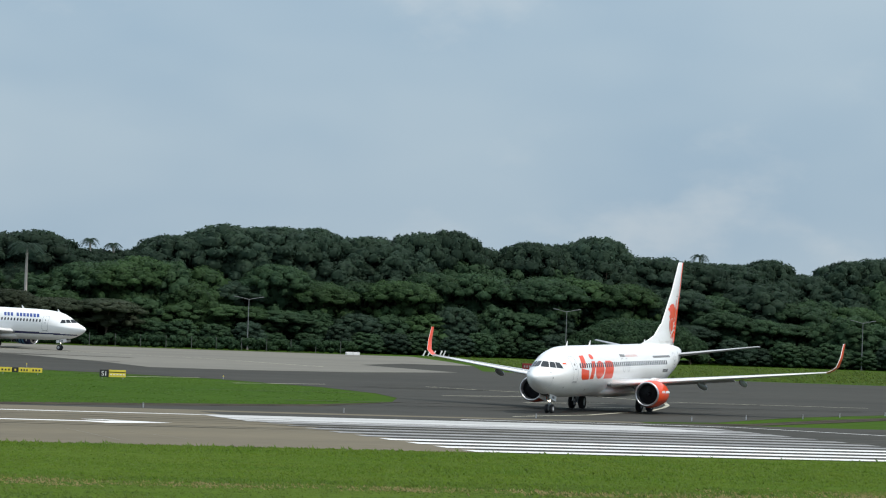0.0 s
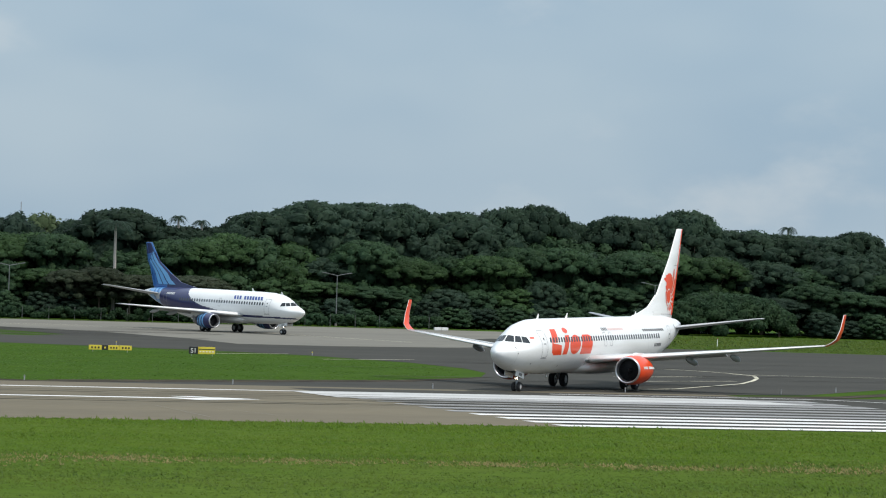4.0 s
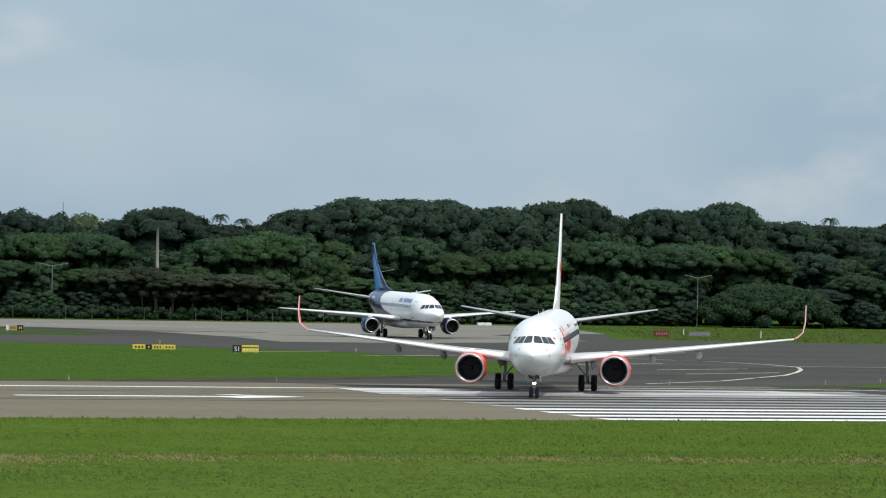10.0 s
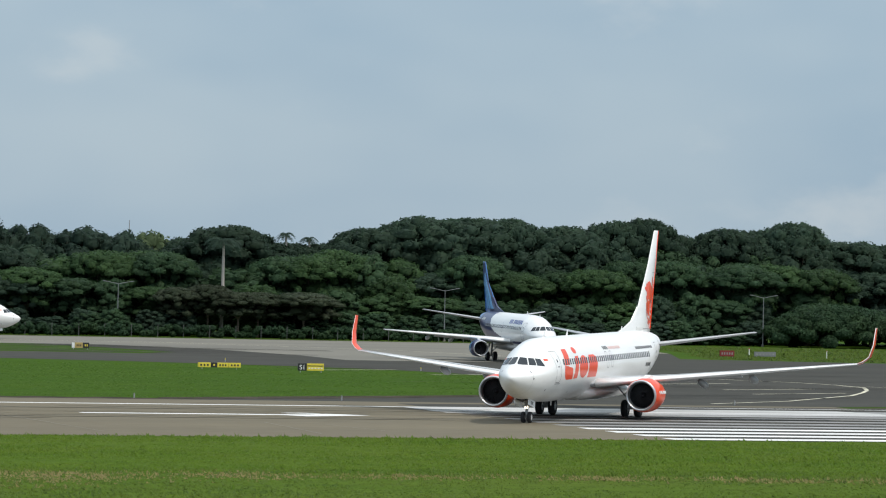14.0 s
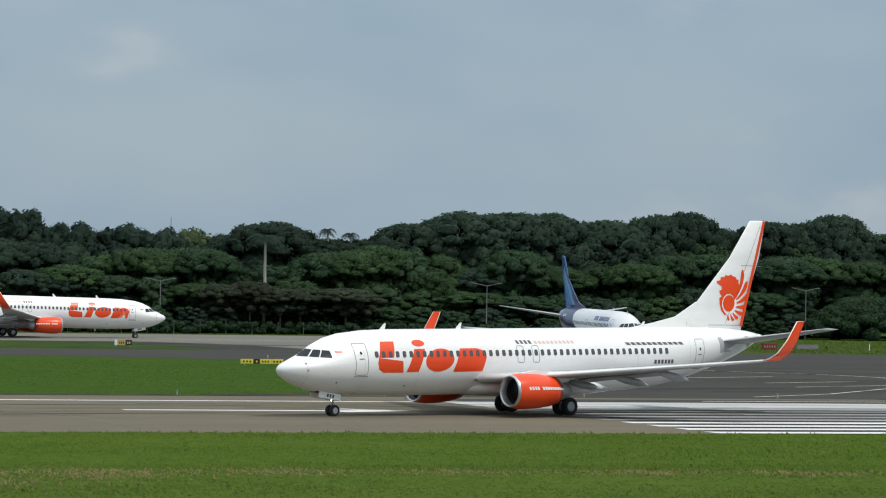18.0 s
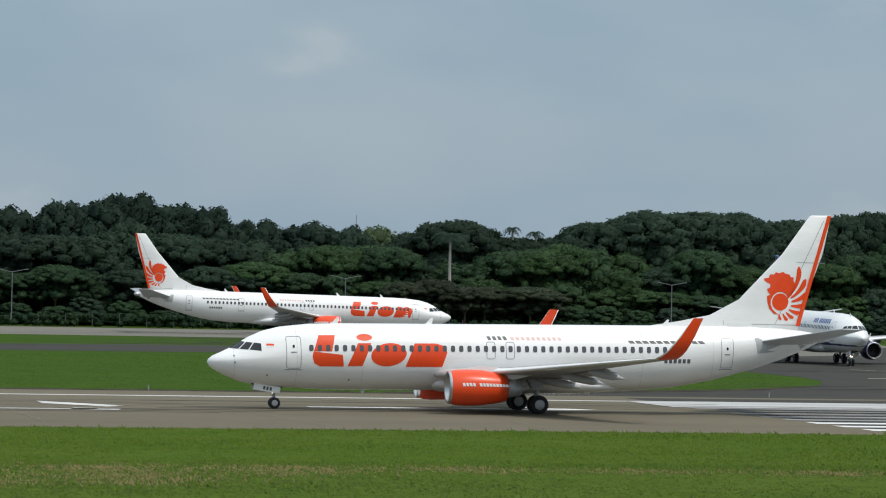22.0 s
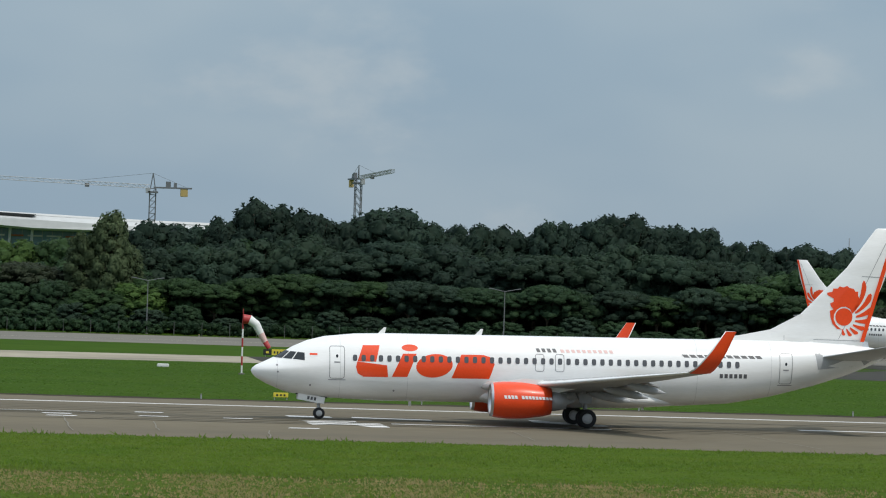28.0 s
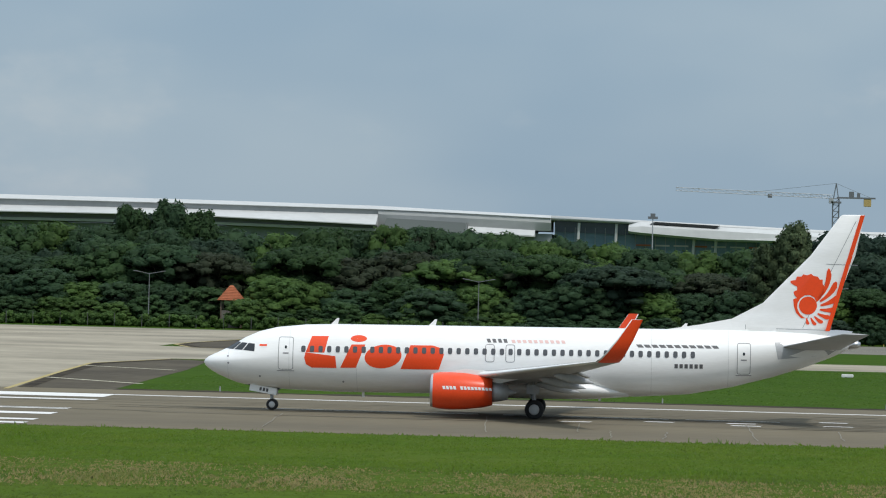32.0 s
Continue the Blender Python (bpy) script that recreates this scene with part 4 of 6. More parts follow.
def crest(jet, rs, fz):
    """The emblem on the fin: a disc, plumes and a notched block, in plain shapes."""
    cx, cz = -15.85, 6.84
    head = [(-14.81, 8.28), (-15.11, 8.34), (-15.18, 8.54), (-15.45, 8.54), (-15.55, 8.68), (-15.78, 8.62), (-16.02, 8.71), (-16.15, 8.60), (-16.42, 8.54), (-16.52, 8.38), (-16.70, 8.38), (-16.70, 8.14), (-16.80, 7.97),
            (-16.77, 7.60), (-16.60, 7.28), (-16.36, 7.05), (-16.22, 7.32), (-15.95, 7.46), (-15.66, 7.44), (-15.40, 7.26), (-15.24, 6.98), (-15.22, 6.68), (-15.36, 6.38), (-15.62, 6.14), (-15.78, 6.08), (-15.46, 6.10),
            (-15.16, 6.40), (-15.02, 6.80), (-14.98, 7.20), (-15.20, 7.28), (-15.04, 7.46), (-14.99, 7.64), (-15.20, 7.74), (-15.20, 7.94), (-14.95, 8.07), (-14.82, 8.16)]
    for s in (1, -1):
        part("emblem_disc", fin_shape(ellipse(cx, cz, 0.53, 0.53), s, rs, fz), RED, jet["root"], "orange-red disc on the fin")
        part("emblem_block", fin_shape(head, s, rs, fz), RED, jet["root"], "orange-red shape on the fin")
        for angle, length, width, bend in ((44, 2.5, 0.42, 26), (27, 2.18, 0.44, 20), (7, 1.86, 0.42, 15), (-14, 1.66, 0.38, 11), (-35, 1.48, 0.34, 10), (-55, 1.34, 0.30, 9), (-73, 1.24, 0.27, 8), (-93, 1.12, 0.24, 7)):
            part("emblem_feather", fin_shape(plume(cx, cz, angle, length, width, bend), s, rs, fz), RED, jet["root"])


def fin_seams(jet, rs, fz):
    """Thin joints on the fin: the rudder's hinge, a tab joint and the root joint."""
    for s in (1, -1):
        for a, b in (((-15.55, 5.5), (-18.62, fz - 0.35)), ((-17.0, 7.05), (-17.45, 7.05)), ((-16.9, 9.3), (-18.75, 9.25)), ((-12.2, 5.4), (-12.2, 6.0)), ((-14.0, 5.45), (-17.0, 5.4))):
            d = Vector((b[0] - a[0], b[1] - a[1])).normalized() * 0.014
            part("fin_joint", fin_shape([(a[0] - d.y, a[1] + d.x), (a[0] + d.y, a[1] - d.x), (b[0] + d.y, b[1] - d.x), (b[0] - d.y, b[1] + d.x)], s, rs, fz, None, 0.014), SEAM, jet["root"])


def row_of_bars(jet, x0, x1, z, high, n, mat, sides=(1, -1), lean=0.12, thick=0.72, out=0.01):
    """Small lettering on the hull, as plain slanted bars."""
    step = (x1 - x0) / n
    for s in sides:
        for i in range(n):
            a = x0 + step * i
            b = a + step * thick
            d = lean * s * high
            part("lettering_bar", decal(jet["hull"], [(a - d, z), (b - d, z), (b + d, z + high), (a + d, z + high)], s, out), mat, jet["root"])


def title(jet, x_port, x_star, z0):
    """The large orange-red title on both sides, in plain blocks."""
    shapes = (([(0.45, 1.86), (1.46, 1.87), (1.24, 0.90), (0.11, 0.90)], None),
              ([(0.10, 0.895), (1.9, 0.70), (1.98, 0), (0.49, 0), (0.14, 0.2), (0.03, 0.58)], None),
              ([(2.86, 1.40), (3.69, 1.41), (3.14, 0.03), (2.2, 0.02)], None),
              (ellipse(3.28, 1.75, 0.49, 0.20), None),
              (ellipse(4.77, 0.72, 1.10, 0.70, 0.2), None),
              ([(5.82, 0), (8.12, 0), (8.42, 0.87), (8.28, 1.25), (7.74, 1.41), (6.4, 1.41)], None))
    for outline, hole in shapes:
        for s in (1, -1):
            f = (lambda u: x_port - u * 0.98) if s > 0 else (lambda u: x_star + u * 0.98)
            part("title_block", decal(jet["hull"], [(f(u), z0 + v) for u, v in outline], s, 0.006, [(f(u), z0 + v) for u, v in hole] if hole else None), RED, jet["root"], "orange-red title block")


def small_marks(jet, flag_x, sub_x, type_x, reg_x):
    row_of_bars(jet, sub_x, sub_x - 1.3, 4.40, 0.22, 4, INK, lean=0.2, thick=0.62)
    row_of_bars(jet, sub_x - 1.45, sub_x - 4.7, 4.40, 0.18, 10, PALE, lean=0.2, thick=0.62)
    row_of_bars(jet, type_x, type_x - 4.85, 4.25, 0.17, 11, INK, lean=0.45, thick=0.74)
    row_of_bars(jet, reg_x, reg_x - 1.75, 3.06, 0.25, 6, INK, lean=0.0, thick=0.66)
    for s in (1, -1):
        part("flag", decal(jet["hull"], [(flag_x, 3.98), (flag_x - 0.45, 3.98), (flag_x - 0.45, 4.09), (flag_x, 4.09)], s, 0.008), RED, jet["root"], "red and white flag")
        part("flag_lower", decal(jet["hull"], [(flag_x, 3.87), (flag_x - 0.45, 3.87), (flag_x - 0.45, 3.97), (flag_x, 3.97)], s, 0.008), BOARD, jet["root"])
        for z, x in ((3.35, flag_x + 1.9), (2.95, flag_x + 1.85), (2.2, flag_x - 0.05), (1.95, flag_x - 5.0)):
            part("port", decal(jet["hull"], ellipse(x, z, 0.06, 0.06, 0, 10), s, 0.01), SEAM, jet["root"])
    hull = jet["hull"]
    for d in (1.52, 5.2, 9.2, 26.5, 31.0):
        x = hull.nose - d
        bm = rings([[hull.point(x + o, 2 * math.pi * i / 40, 0.005) for i in range(40)] for o in (-0.009, 0.009)], False, False)
        part("skin_joint", bm, JOINT, jet["root"]).matrix_basis = NOSE_DOWN
    for e in [o for o in jet["root"].children if o.name.startswith("engine")]:
        s = 1 if e.matrix_basis.translation.y > 0 else -1
        for i in range(14):
            if i == 4:
                continue
            x = -0.75 - i * 0.205
            r = float(np.interp(-x, (0.16, 0.5, 1.1, 2.0, 3.1, 3.6), (0.93, 0.995, 1.03, 1.0, 0.86, 0.74))) * 1.06 + 0.012
            part("cowl_lettering", rings([[(x + dx + k * 0.03, s * r * math.sin(a), r * math.cos(a)) for dx in (0, -0.15)][::1] + [(x - 0.15 + k * 0.03, s * (r - 0.01) * math.sin(a), (r - 0.01) * math.cos(a)), (x + k * 0.03, s * (r - 0.01) * math.sin(a), (r - 0.01) * math.cos(a))] for k, a in ((-1, 1.47), (0, 1.38), (1, 1.29))]), BOARD, e)


title(white_jet, 13.62, 5.3, 2.76)
title(long_jet, 15.9, 7.6, 2.76)
fin_seams(white_jet, -0.12, 12.22)
fin_seams(long_jet, -1.72, 12.5)
crest(white_jet, -0.12, 12.22)
crest(long_jet, -1.72, 12.5)
small_marks(white_jet, 16.3, 2.85, -5.95, -8.15)
small_marks(long_jet, 17.9, 2.85, -7.1, -9.3)
row_of_bars(blue_jet, 9.9, 6.1, 4.28, 0.44, 7, TITLE_BLUE, lean=0.3, thick=0.7)
row_of_bars(blue_jet, 5.7, 4.1, 4.28, 0.44, 3, TITLE_BLUE, lean=0.3, thick=0.7)
row_of_bars(blue_jet, -8.1, -9.9, 4.4, 0.26, 6, BOARD, lean=0.0, thick=0.6)


def fin_band(c0, c1, z0, z1):
    """A painted band along the fin between two parts of its chord, with a rounded top."""
    zs = (5.6, 6.4, 7.0, 8.6, 10.94)
    le = lambda z: float(np.interp(z, zs, (-11.2, -12.75, -13.25, -16.0, -17.72)))
    te = lambda z: float(np.interp(z, zs, (-17.15, -17.35, -17.5, -18.6, -19.1)))
    at = lambda c, z: (le(z) + (te(z) - le(z)) * c, z)
    steps = [z0 + (z1 - z0) * i / 6 for i in range(7)]
    up = [at(c0, z) for z in steps[:-1]] + [at(c0 + 0.25 * (c1 - c0), z1 + 0.1), at(c0 + 0.7 * (c1 - c0), z1 + 0.05)]
    return up + [at(c1, z - 0.15) for z in steps[::-1] if z - 0.15 > z0] + [at(c1, z0)]


for side in (1, -1):
    root = blue_jet["root"]
    part("fin_top_paint", fin_shape([(-17.15, 9.7), (-18.86, 9.45), (-19.05, 10.9), (-17.95, 10.9)], side, 2.58, 11.0), NAVY, root, "navy fin top")
    part("fin_front_paint", fin_shape(fin_band(0.02, 0.16, 5.62, 9.6), side, 2.58, 11.0), NAVY, root, "navy fin front")
    for c0, c1, z1 in ((0.17, 0.38, 9.7), (0.42, 0.60, 9.3), (0.64, 0.80, 8.7)):
        part("fin_stripe_edge", fin_shape(fin_band(c0 - 0.02, c1 + 0.02, 5.62, z1 + 0.08), side, 2.58, 11.0, None, 0.024), NAVY, root)
        part("fin_stripe", fin_shape(fin_band(c0, c1, 5.62, z1), side, 2.58, 11.0, None, 0.030), SKYBLUE, root, "light blue stripe")
for eng in [o for o in blue_jet["root"].children if o.name.startswith("engine")]:
    for x0, x1 in ((-1.25, -1.55), (-1.75, -2.15), (-2.35, -2.6)):
        prof = [(x, float(np.interp(-x, (0.16, 0.5, 1.1, 2.0, 2.7, 3.2), (0.93, 0.995, 1.03, 1.0, 0.86, 0.74))) * 0.93 + 0.008) for x in (x0, (x0 + x1) / 2, x1)]
        part("cowl_stripe", lathe(prof, 40, caps=False), SKYBLUE, eng, "light blue stripe", True)


# ---------------------------------------------------------------- trees
def unit(v):
    return v / np.linalg.norm(v, axis=1)[:, None]


def buried(p, clumps, own, depth=0.80):
    """Which of the points lie deep inside another clump than their own."""
    inside = np.zeros(len(p), bool)
    for k, (cx, cy, cz, rx, rz) in enumerate(clumps):
        d = (p - np.array((cx, cy, cz))) / np.array((rx, rx, rz))
        inside |= (np.sum(d * d, 1) < depth * depth) & (own != k)
    return inside


def leaves(clumps, count, size, seed, middle=(0, 0, 5), squash=1.0):
    """Small leaf sprays over dense ellipsoid clumps (x, y, z, rx, rz), with uneven cores under them."""
    rng = np.random.default_rng(seed)
    mid = np.array(middle)
    c = np.array(clumps)
    size_of = np.stack([c[:, 3], c[:, 3], c[:, 4]], 1)
    area = c[:, 3] * (c[:, 3] + c[:, 4])
    # twice as many as wanted, then those that lie inside other clumps go
    own = rng.choice(len(c), count * 3, p=area / area.sum())
    d = unit(rng.normal(size=(len(own), 3)) + np.array((0, 0, 0.25)))
    ripple = 1 + 0.05 * np.sin(d[:, 0] * 7 + own) * np.sin(d[:, 1] * 7 + 2 * own)
    p = c[own, :3] + d * size_of[own] * (ripple * rng.uniform(0.86, 1.05, len(own)))[:, None]
    keep = np.flatnonzero(~buried(p, clumps, own, 0.90))[:count]
    own, d, p = own[keep], d[keep], p[keep]
    n = len(p)
    face = unit(d / size_of[own] * size_of[own, 2:3])
    out = unit(face + 0.5 * unit(p - mid) + np.array((0, 0, 0.25)))
    nrm = unit(out + rng.normal(size=(n, 3)) * 0.45)
    a = unit(np.cross(nrm, rng.normal(size=(n, 3))))
    b = np.cross(nrm, a)
    ln = size * rng.uniform(0.6, 1.5, n)[:, None]
    flatten = np.array((1, 1, squash))
    tri = np.stack([p + (b * ln * 0.5 - a * ln * 0.4) * flatten, p - (b * ln * 0.5 + a * ln * 0.4) * flatten, p + (a * ln * 0.8 - nrm * ln * 0.15) * flatten], 1).reshape(-1, 3)
    shade = np.repeat(unit(out + rng.normal(size=(n, 3)) * 0.30), 3, 0)
    ico = bmesh.new()
    bmesh.ops.create_icosphere(ico, subdivisions=1, radius=1)
    co = np.array([v.co[:] for v in ico.verts])
    fa = np.array([[v.index for v in f.verts] for f in ico.faces])
    ico.free()
    vs, fs, ns, start = [], [], [], 3 * n
    for k, (cx, cy, cz, rx, rz) in enumerate(clumps):
        v = np.array((cx, cy, cz)) + co * np.array((rx, rx, rz)) * rng.uniform(0.78, 0.98, len(co))[:, None]
        hid = buried(v, clumps, np.full(len(v), k))
        good = fa[~hid[fa].all(1)]
        vs.append(v)
        ns.append(unit(co + 0.5 * unit(v - mid) + np.array((0, 0, 0.1)) + rng.normal(size=co.shape) * 0.4))
        fs.append(good + start)
        start += len(v)
    me = bpy.data.meshes.new("crown")
    me.from_pydata(np.concatenate([tri] + vs).tolist(), [], np.concatenate([np.arange(3 * n).reshape(-1, 3)] + fs).tolist())
    me.polygons.foreach_set("use_smooth", [True] * len(me.polygons))
    me.normals_split_custom_set_from_vertices(np.concatenate([shade] + ns).tolist())
    return me


def wood(height, spread, limbs, seed, lean=0.0):
    """Trunk and limbs in one tapered mesh."""
    rng = random.Random(seed)
    fork = Vector((lean * height * 0.3, 0, height * rng.uniform(0.3, 0.42)))
    r = height * 0.022
    pieces = [bar((0, 0, -0.2), fork, r * 1.35, 8, r)]
    for i in range(limbs):
        a = 2 * math.pi * (i + rng.random() * 0.6) / limbs
        mid = fork + Vector((math.cos(a) * spread * 0.3, math.sin(a) * spread * 0.3, height * rng.uniform(0.12, 0.22)))
        end = fork + Vector((math.cos(a) * spread * 0.7, math.sin(a) * spread * 0.7, height * rng.uniform(0.28, 0.46)))
        pieces += [bar(fork - Vector((0, 0, 0.2)), mid, r * 0.6, 6, r * 0.42), bar(mid, end, r * 0.42, 6, r * 0.12)]
    return join(*pieces)


def tree_kind(kind, seed):
    """A tree of about 10 m; kinds: umbrella, dome, tall, shrub."""
    rng = random.Random(seed)
    clumps = []
    h = 10.0
    if kind == "umbrella":
        for i in range(64):
            a, d = i * 2.39996 + rng.uniform(-0.2, 0.2), 6.9 * math.sqrt((i + 0.5) / 64)
            clumps.append((d * math.cos(a), d * math.sin(a), 8.85 - 2.0 * (d / 6.9) ** 3 + rng.uniform(-0.14, 0.14), rng.uniform(1.1, 1.8), rng.uniform(0.42, 0.62)))
        for i in range(22):
            a, d = i * 2.39996, rng.uniform(3.0, 6.6)
            clumps.append((d * math.cos(a), d * math.sin(a), rng.uniform(4.2, 6.6), rng.uniform(0.9, 1.6), rng.uniform(0.45, 0.8)))
        clumps += [(0, 0, 7.4, 5.0, 1.2), (0, 0, 5.6, 3.6, 1.4)]
        trunk = wood(h, 6.0, 7, seed)
        middle = (0, 0, 2.0)
    else:
        wide, low, mid, top, n = {"dome": (4.6, 1.4, 4.4, 8.9, 76), "tall": (2.7, 2.2, 5.4, 9.2, 52), "shrub": (4.4, 0.7, 3.0, 8.2, 44)}[kind]
        for i in range(n):
            a, q = i * 2.39996, (i + 0.5) / n
            z = low + (top - low) * q
            k = math.sqrt(max(0.03, 1 - ((z - mid) / ((top - mid + 0.3) if z > mid else (mid - low + 1.4))) ** 2))
            d = wide * k * rng.uniform(0.78, 1.02)
            r = rng.uniform(0.9, 1.65) * (0.85 if kind == "tall" else 1)
            clumps.append((d * math.cos(a), d * math.sin(a), z + rng.uniform(-0.3, 0.3), r, r * rng.uniform(0.5, 0.72)))
        clumps.append((0, 0, mid + 0.3, wide * 0.92, (top - low) * 0.46))
        trunk = wood(h * (0.8 if kind == "shrub" else 1), wide * 0.9, 6, seed)
        middle = (0, 0, mid - 1.5)
    crown = leaves(clumps, 1500 if kind == "shrub" else 3300, 0.38 if kind == "shrub" else 0.33, seed, middle, 1.0 if kind == "shrub" else 0.62)
    me = bpy.data.meshes.new("trunk")
    trunk.to_mesh(me)
    trunk.free()
    me.materials.append(BARK)
    return me, crown


# tall trees along the back: place, height, half width
TALL_WEST = ((-97, 14.6, 6), (-91, 15.0, 6), (-85, 14.7, 6), (-80.3, 17.4, 3.6), (-74.4, 18.1, 4.0), (-70, 16.9, 4.0), (-64, 14.2, 6), (-57, 14.1, 6), (-50.5, 15.1, 5.5), (-46, 14.7, 5), (-41, 15.7, 5.5), (-36, 15.7, 5.5), (-30, 15.0, 5.5),
             (-24.5, 14.9, 5.5), (-18.5, 14.0, 5.5), (-14.5, 14.4, 5), (-9, 13.6, 6), (-3, 13.2, 6), (4, 12.9, 6), (11, 13.4, 5.5))
TALL_MIDDLE = ((25.5, 16.2, 6), (31, 16.0, 6), (36.3, 16.9, 5.0), (42, 19.8, 6.5), (48.7, 18.4, 6), (54, 17.3, 6), (60.7, 19.4, 8), (66, 17.3, 5.5), (73, 17.3, 6), (78, 17.0, 5.5), (85.4, 18.4, 5), (91.5, 18.6, 6), (96.2, 19.6, 6.5),
               (102.3, 18.2, 6), (107.3, 17.9, 5.5), (116, 16.1, 5.5), (123.5, 15.8, 6.5), (129, 15.3, 5.5))
TALL_EAST = ((147, 17.0, 7.6), (157, 14.6, 6.5), (161.5, 14.6, 4), (169.5, 17.2, 7.0), (179, 19.3, 8.5), (186.5, 19.3, 8), (193, 19.4, 5.5), (201.5, 18.4, 8), (210.5, 19.4, 5.5), (215.8, 20.0, 5.6), (230, 18.7, 6.2), (235.8, 18.6, 5.5),
             (241.8, 20.1, 6.4), (251.5, 17.2, 8), (259, 16.7, 7), (266, 16.6, 7), (272.8, 17.6, 5.5), (280, 15.4, 6), (288, 18.0, 6), (295, 18.9, 7), (303, 18.6, 8), (312, 17.8, 8), (322, 18.6, 8), (333, 17.8, 8), (345, 18.2, 8))
KINDS = {}
TREE_WORDS = {"umbrella": "broad umbrella-crowned rain tree", "dome": "dense dome-crowned broadleaf tree", "tall": "tall narrow-crowned tree", "shrub": "dense leafy shrub"}
COLOUR_WORDS = {LEAF_DARK.name: "dark green", LEAF.name: "mid green", LEAF_LIGHT.name: "light green", LEAF_BROWN.name: "brownish green", LEAF_BRIGHT.name: "bright green", LEAF_PALE.name: "pale yellowish green", LEAF_DEEP.name: "deep green"}


def plant(kind, variant, leaf, x, y, height, width, turn):
    """One tree: trunk and crown under an empty at its foot."""
    key = (kind, variant, leaf.name)
    if key not in KINDS:
        base = (kind, variant)
        if base not in KINDS:
            KINDS[base] = tree_kind(kind, 11 + variant * 7 + len(kind))
        trunk, crown = KINDS[base]
        crown = crown.copy()
        crown.materials.append(leaf)
        KINDS[key] = trunk, crown
    trunk, crown = KINDS[key]
    nm = "shrub" if kind == "shrub" else "tree"
    root = tagged(new(nm), f"{COLOUR_WORDS[leaf.name]} {TREE_WORDS[kind]} beyond the taxiway", nm, "trees behind the taxiway")
    root.matrix_basis = Matrix.LocRotScale((x, y, 0), Euler((0, 0, turn)), (width, width, height))
    place("trunk", trunk, root)
    place("crown", crown, root)
    return root


def build_woods():
    rng = random.Random(5)
    tall = TALL_WEST + TALL_MIDDLE + TALL_EAST
    sx, sz = [p[0] for p in tall], [p[1] for p in tall]

    def row(x0, x1, step, y, height, wide, kinds, tones):
        x = x0
        while x < x1:
            kind = rng.choice(kinds)
            h = height(x)
            w = wide * rng.uniform(0.85, 1.15) * (0.8 if kind == "umbrella" else 1.0)
            if not (abs(x - 140.2) < 3.2 and y < 540) and not (abs(x + 62.2) < (2.6 if h < 5 else 4.0) and y < 532) and not (abs(x - 237) < 12 and y < 530):
                plant(kind, rng.randrange(3), rng.choice(tones), x, y + rng.uniform(-1.5, 1.5), h / 9.5, w, rng.random() * 6.28)
            x += step * rng.uniform(0.82, 1.18)

    def top(x):
        return float(np.interp(x, sx, sz))

    dark, mixed = (LEAF_DARK,), (LEAF_DARK, LEAF_DARK, LEAF)
    # tall trees one by one: domes towards the terminal, rain trees along the rest
    for trees, kinds, tones in ((TALL_WEST, ("dome", "dome", "umbrella"), (LEAF, LEAF_LIGHT, LEAF_BRIGHT)), (TALL_MIDDLE, ("dome",), (LEAF_DEEP,)), (TALL_EAST, ("umbrella",), dark)):
        for k, (x, h, half) in enumerate(trees):
            kind = "tall" if half < 4.2 and h > 16 else kinds[k % len(kinds)]
            plant(kind, rng.randrange(3), rng.choice(tones), x, 548 + rng.uniform(-1, 1), h / 9.5, half / {"dome": 5.0, "umbrella": 6.6, "tall": 3.6}[kind], rng.random() * 6.28)
    row(-160, -100, 6.6, 548, top, 1.35, ("dome", "dome", "umbrella", "tall"), (LEAF, LEAF_LIGHT, LEAF_LIGHT))
    row(-100, 134, 6.6, 553, lambda x: top(x) * 0.92, 1.25, ("dome", "umbrella"), (LEAF_DEEP, LEAF_DARK))
    row(142, 352, 6.6, 553, lambda x: top(x) * 0.91, 1.2, ("umbrella",), dark)
    # undergrowth that closes the wood behind
    row(-160, 352, 9.0, 557, lambda x: top(x) * rng.uniform(0.62, 0.8), 1.6, ("shrub",), dark)
    row(-160, 352, 7.5, 543.5, lambda x: top(x) * rng.uniform(0.70, 0.82), 1.2, ("dome",), mixed)
    # middle row
    row(-160, 24, 6.6, 538, lambda x: min(12.2, top(x) * rng.uniform(0.66, 0.84)), 1.2, ("dome", "umbrella", "dome"), (LEAF, LEAF_LIGHT, LEAF_BRIGHT, LEAF_BROWN))
    row(24, 118, 7.0, 539, lambda x: top(x) * rng.uniform(0.66, 0.82), 1.3, ("dome", "dome", "umbrella"), (LEAF_DEEP, LEAF_DARK, LEAF_DARK))
    row(118, 352, 6.4, 538, lambda x: rng.uniform(9.8, 13.2), 1.1, ("dome", "umbrella", "umbrella"), (LEAF_DARK, LEAF, LEAF, LEAF_LIGHT))
    # lower row in paler leaves, a colour that also carries haze over its shade
    row(-160, 24, 5.6, 528, lambda x: rng.uniform(5.6, 8.2), 0.95, ("dome", "dome", "shrub"), (LEAF, LEAF_LIGHT, LEAF_BRIGHT))
    row(24, 118, 5.4, 529, lambda x: rng.uniform(7.2, 9.2), 0.85, ("umbrella", "dome", "umbrella"), (LEAF, LEAF, LEAF_LIGHT, LEAF_DARK))
    row(118, 352, 5.6, 528, lambda x: rng.uniform(6.0, 9.0), 0.85, ("dome", "shrub", "umbrella"), (LEAF_DARK, LEAF, LEAF, LEAF_LIGHT))
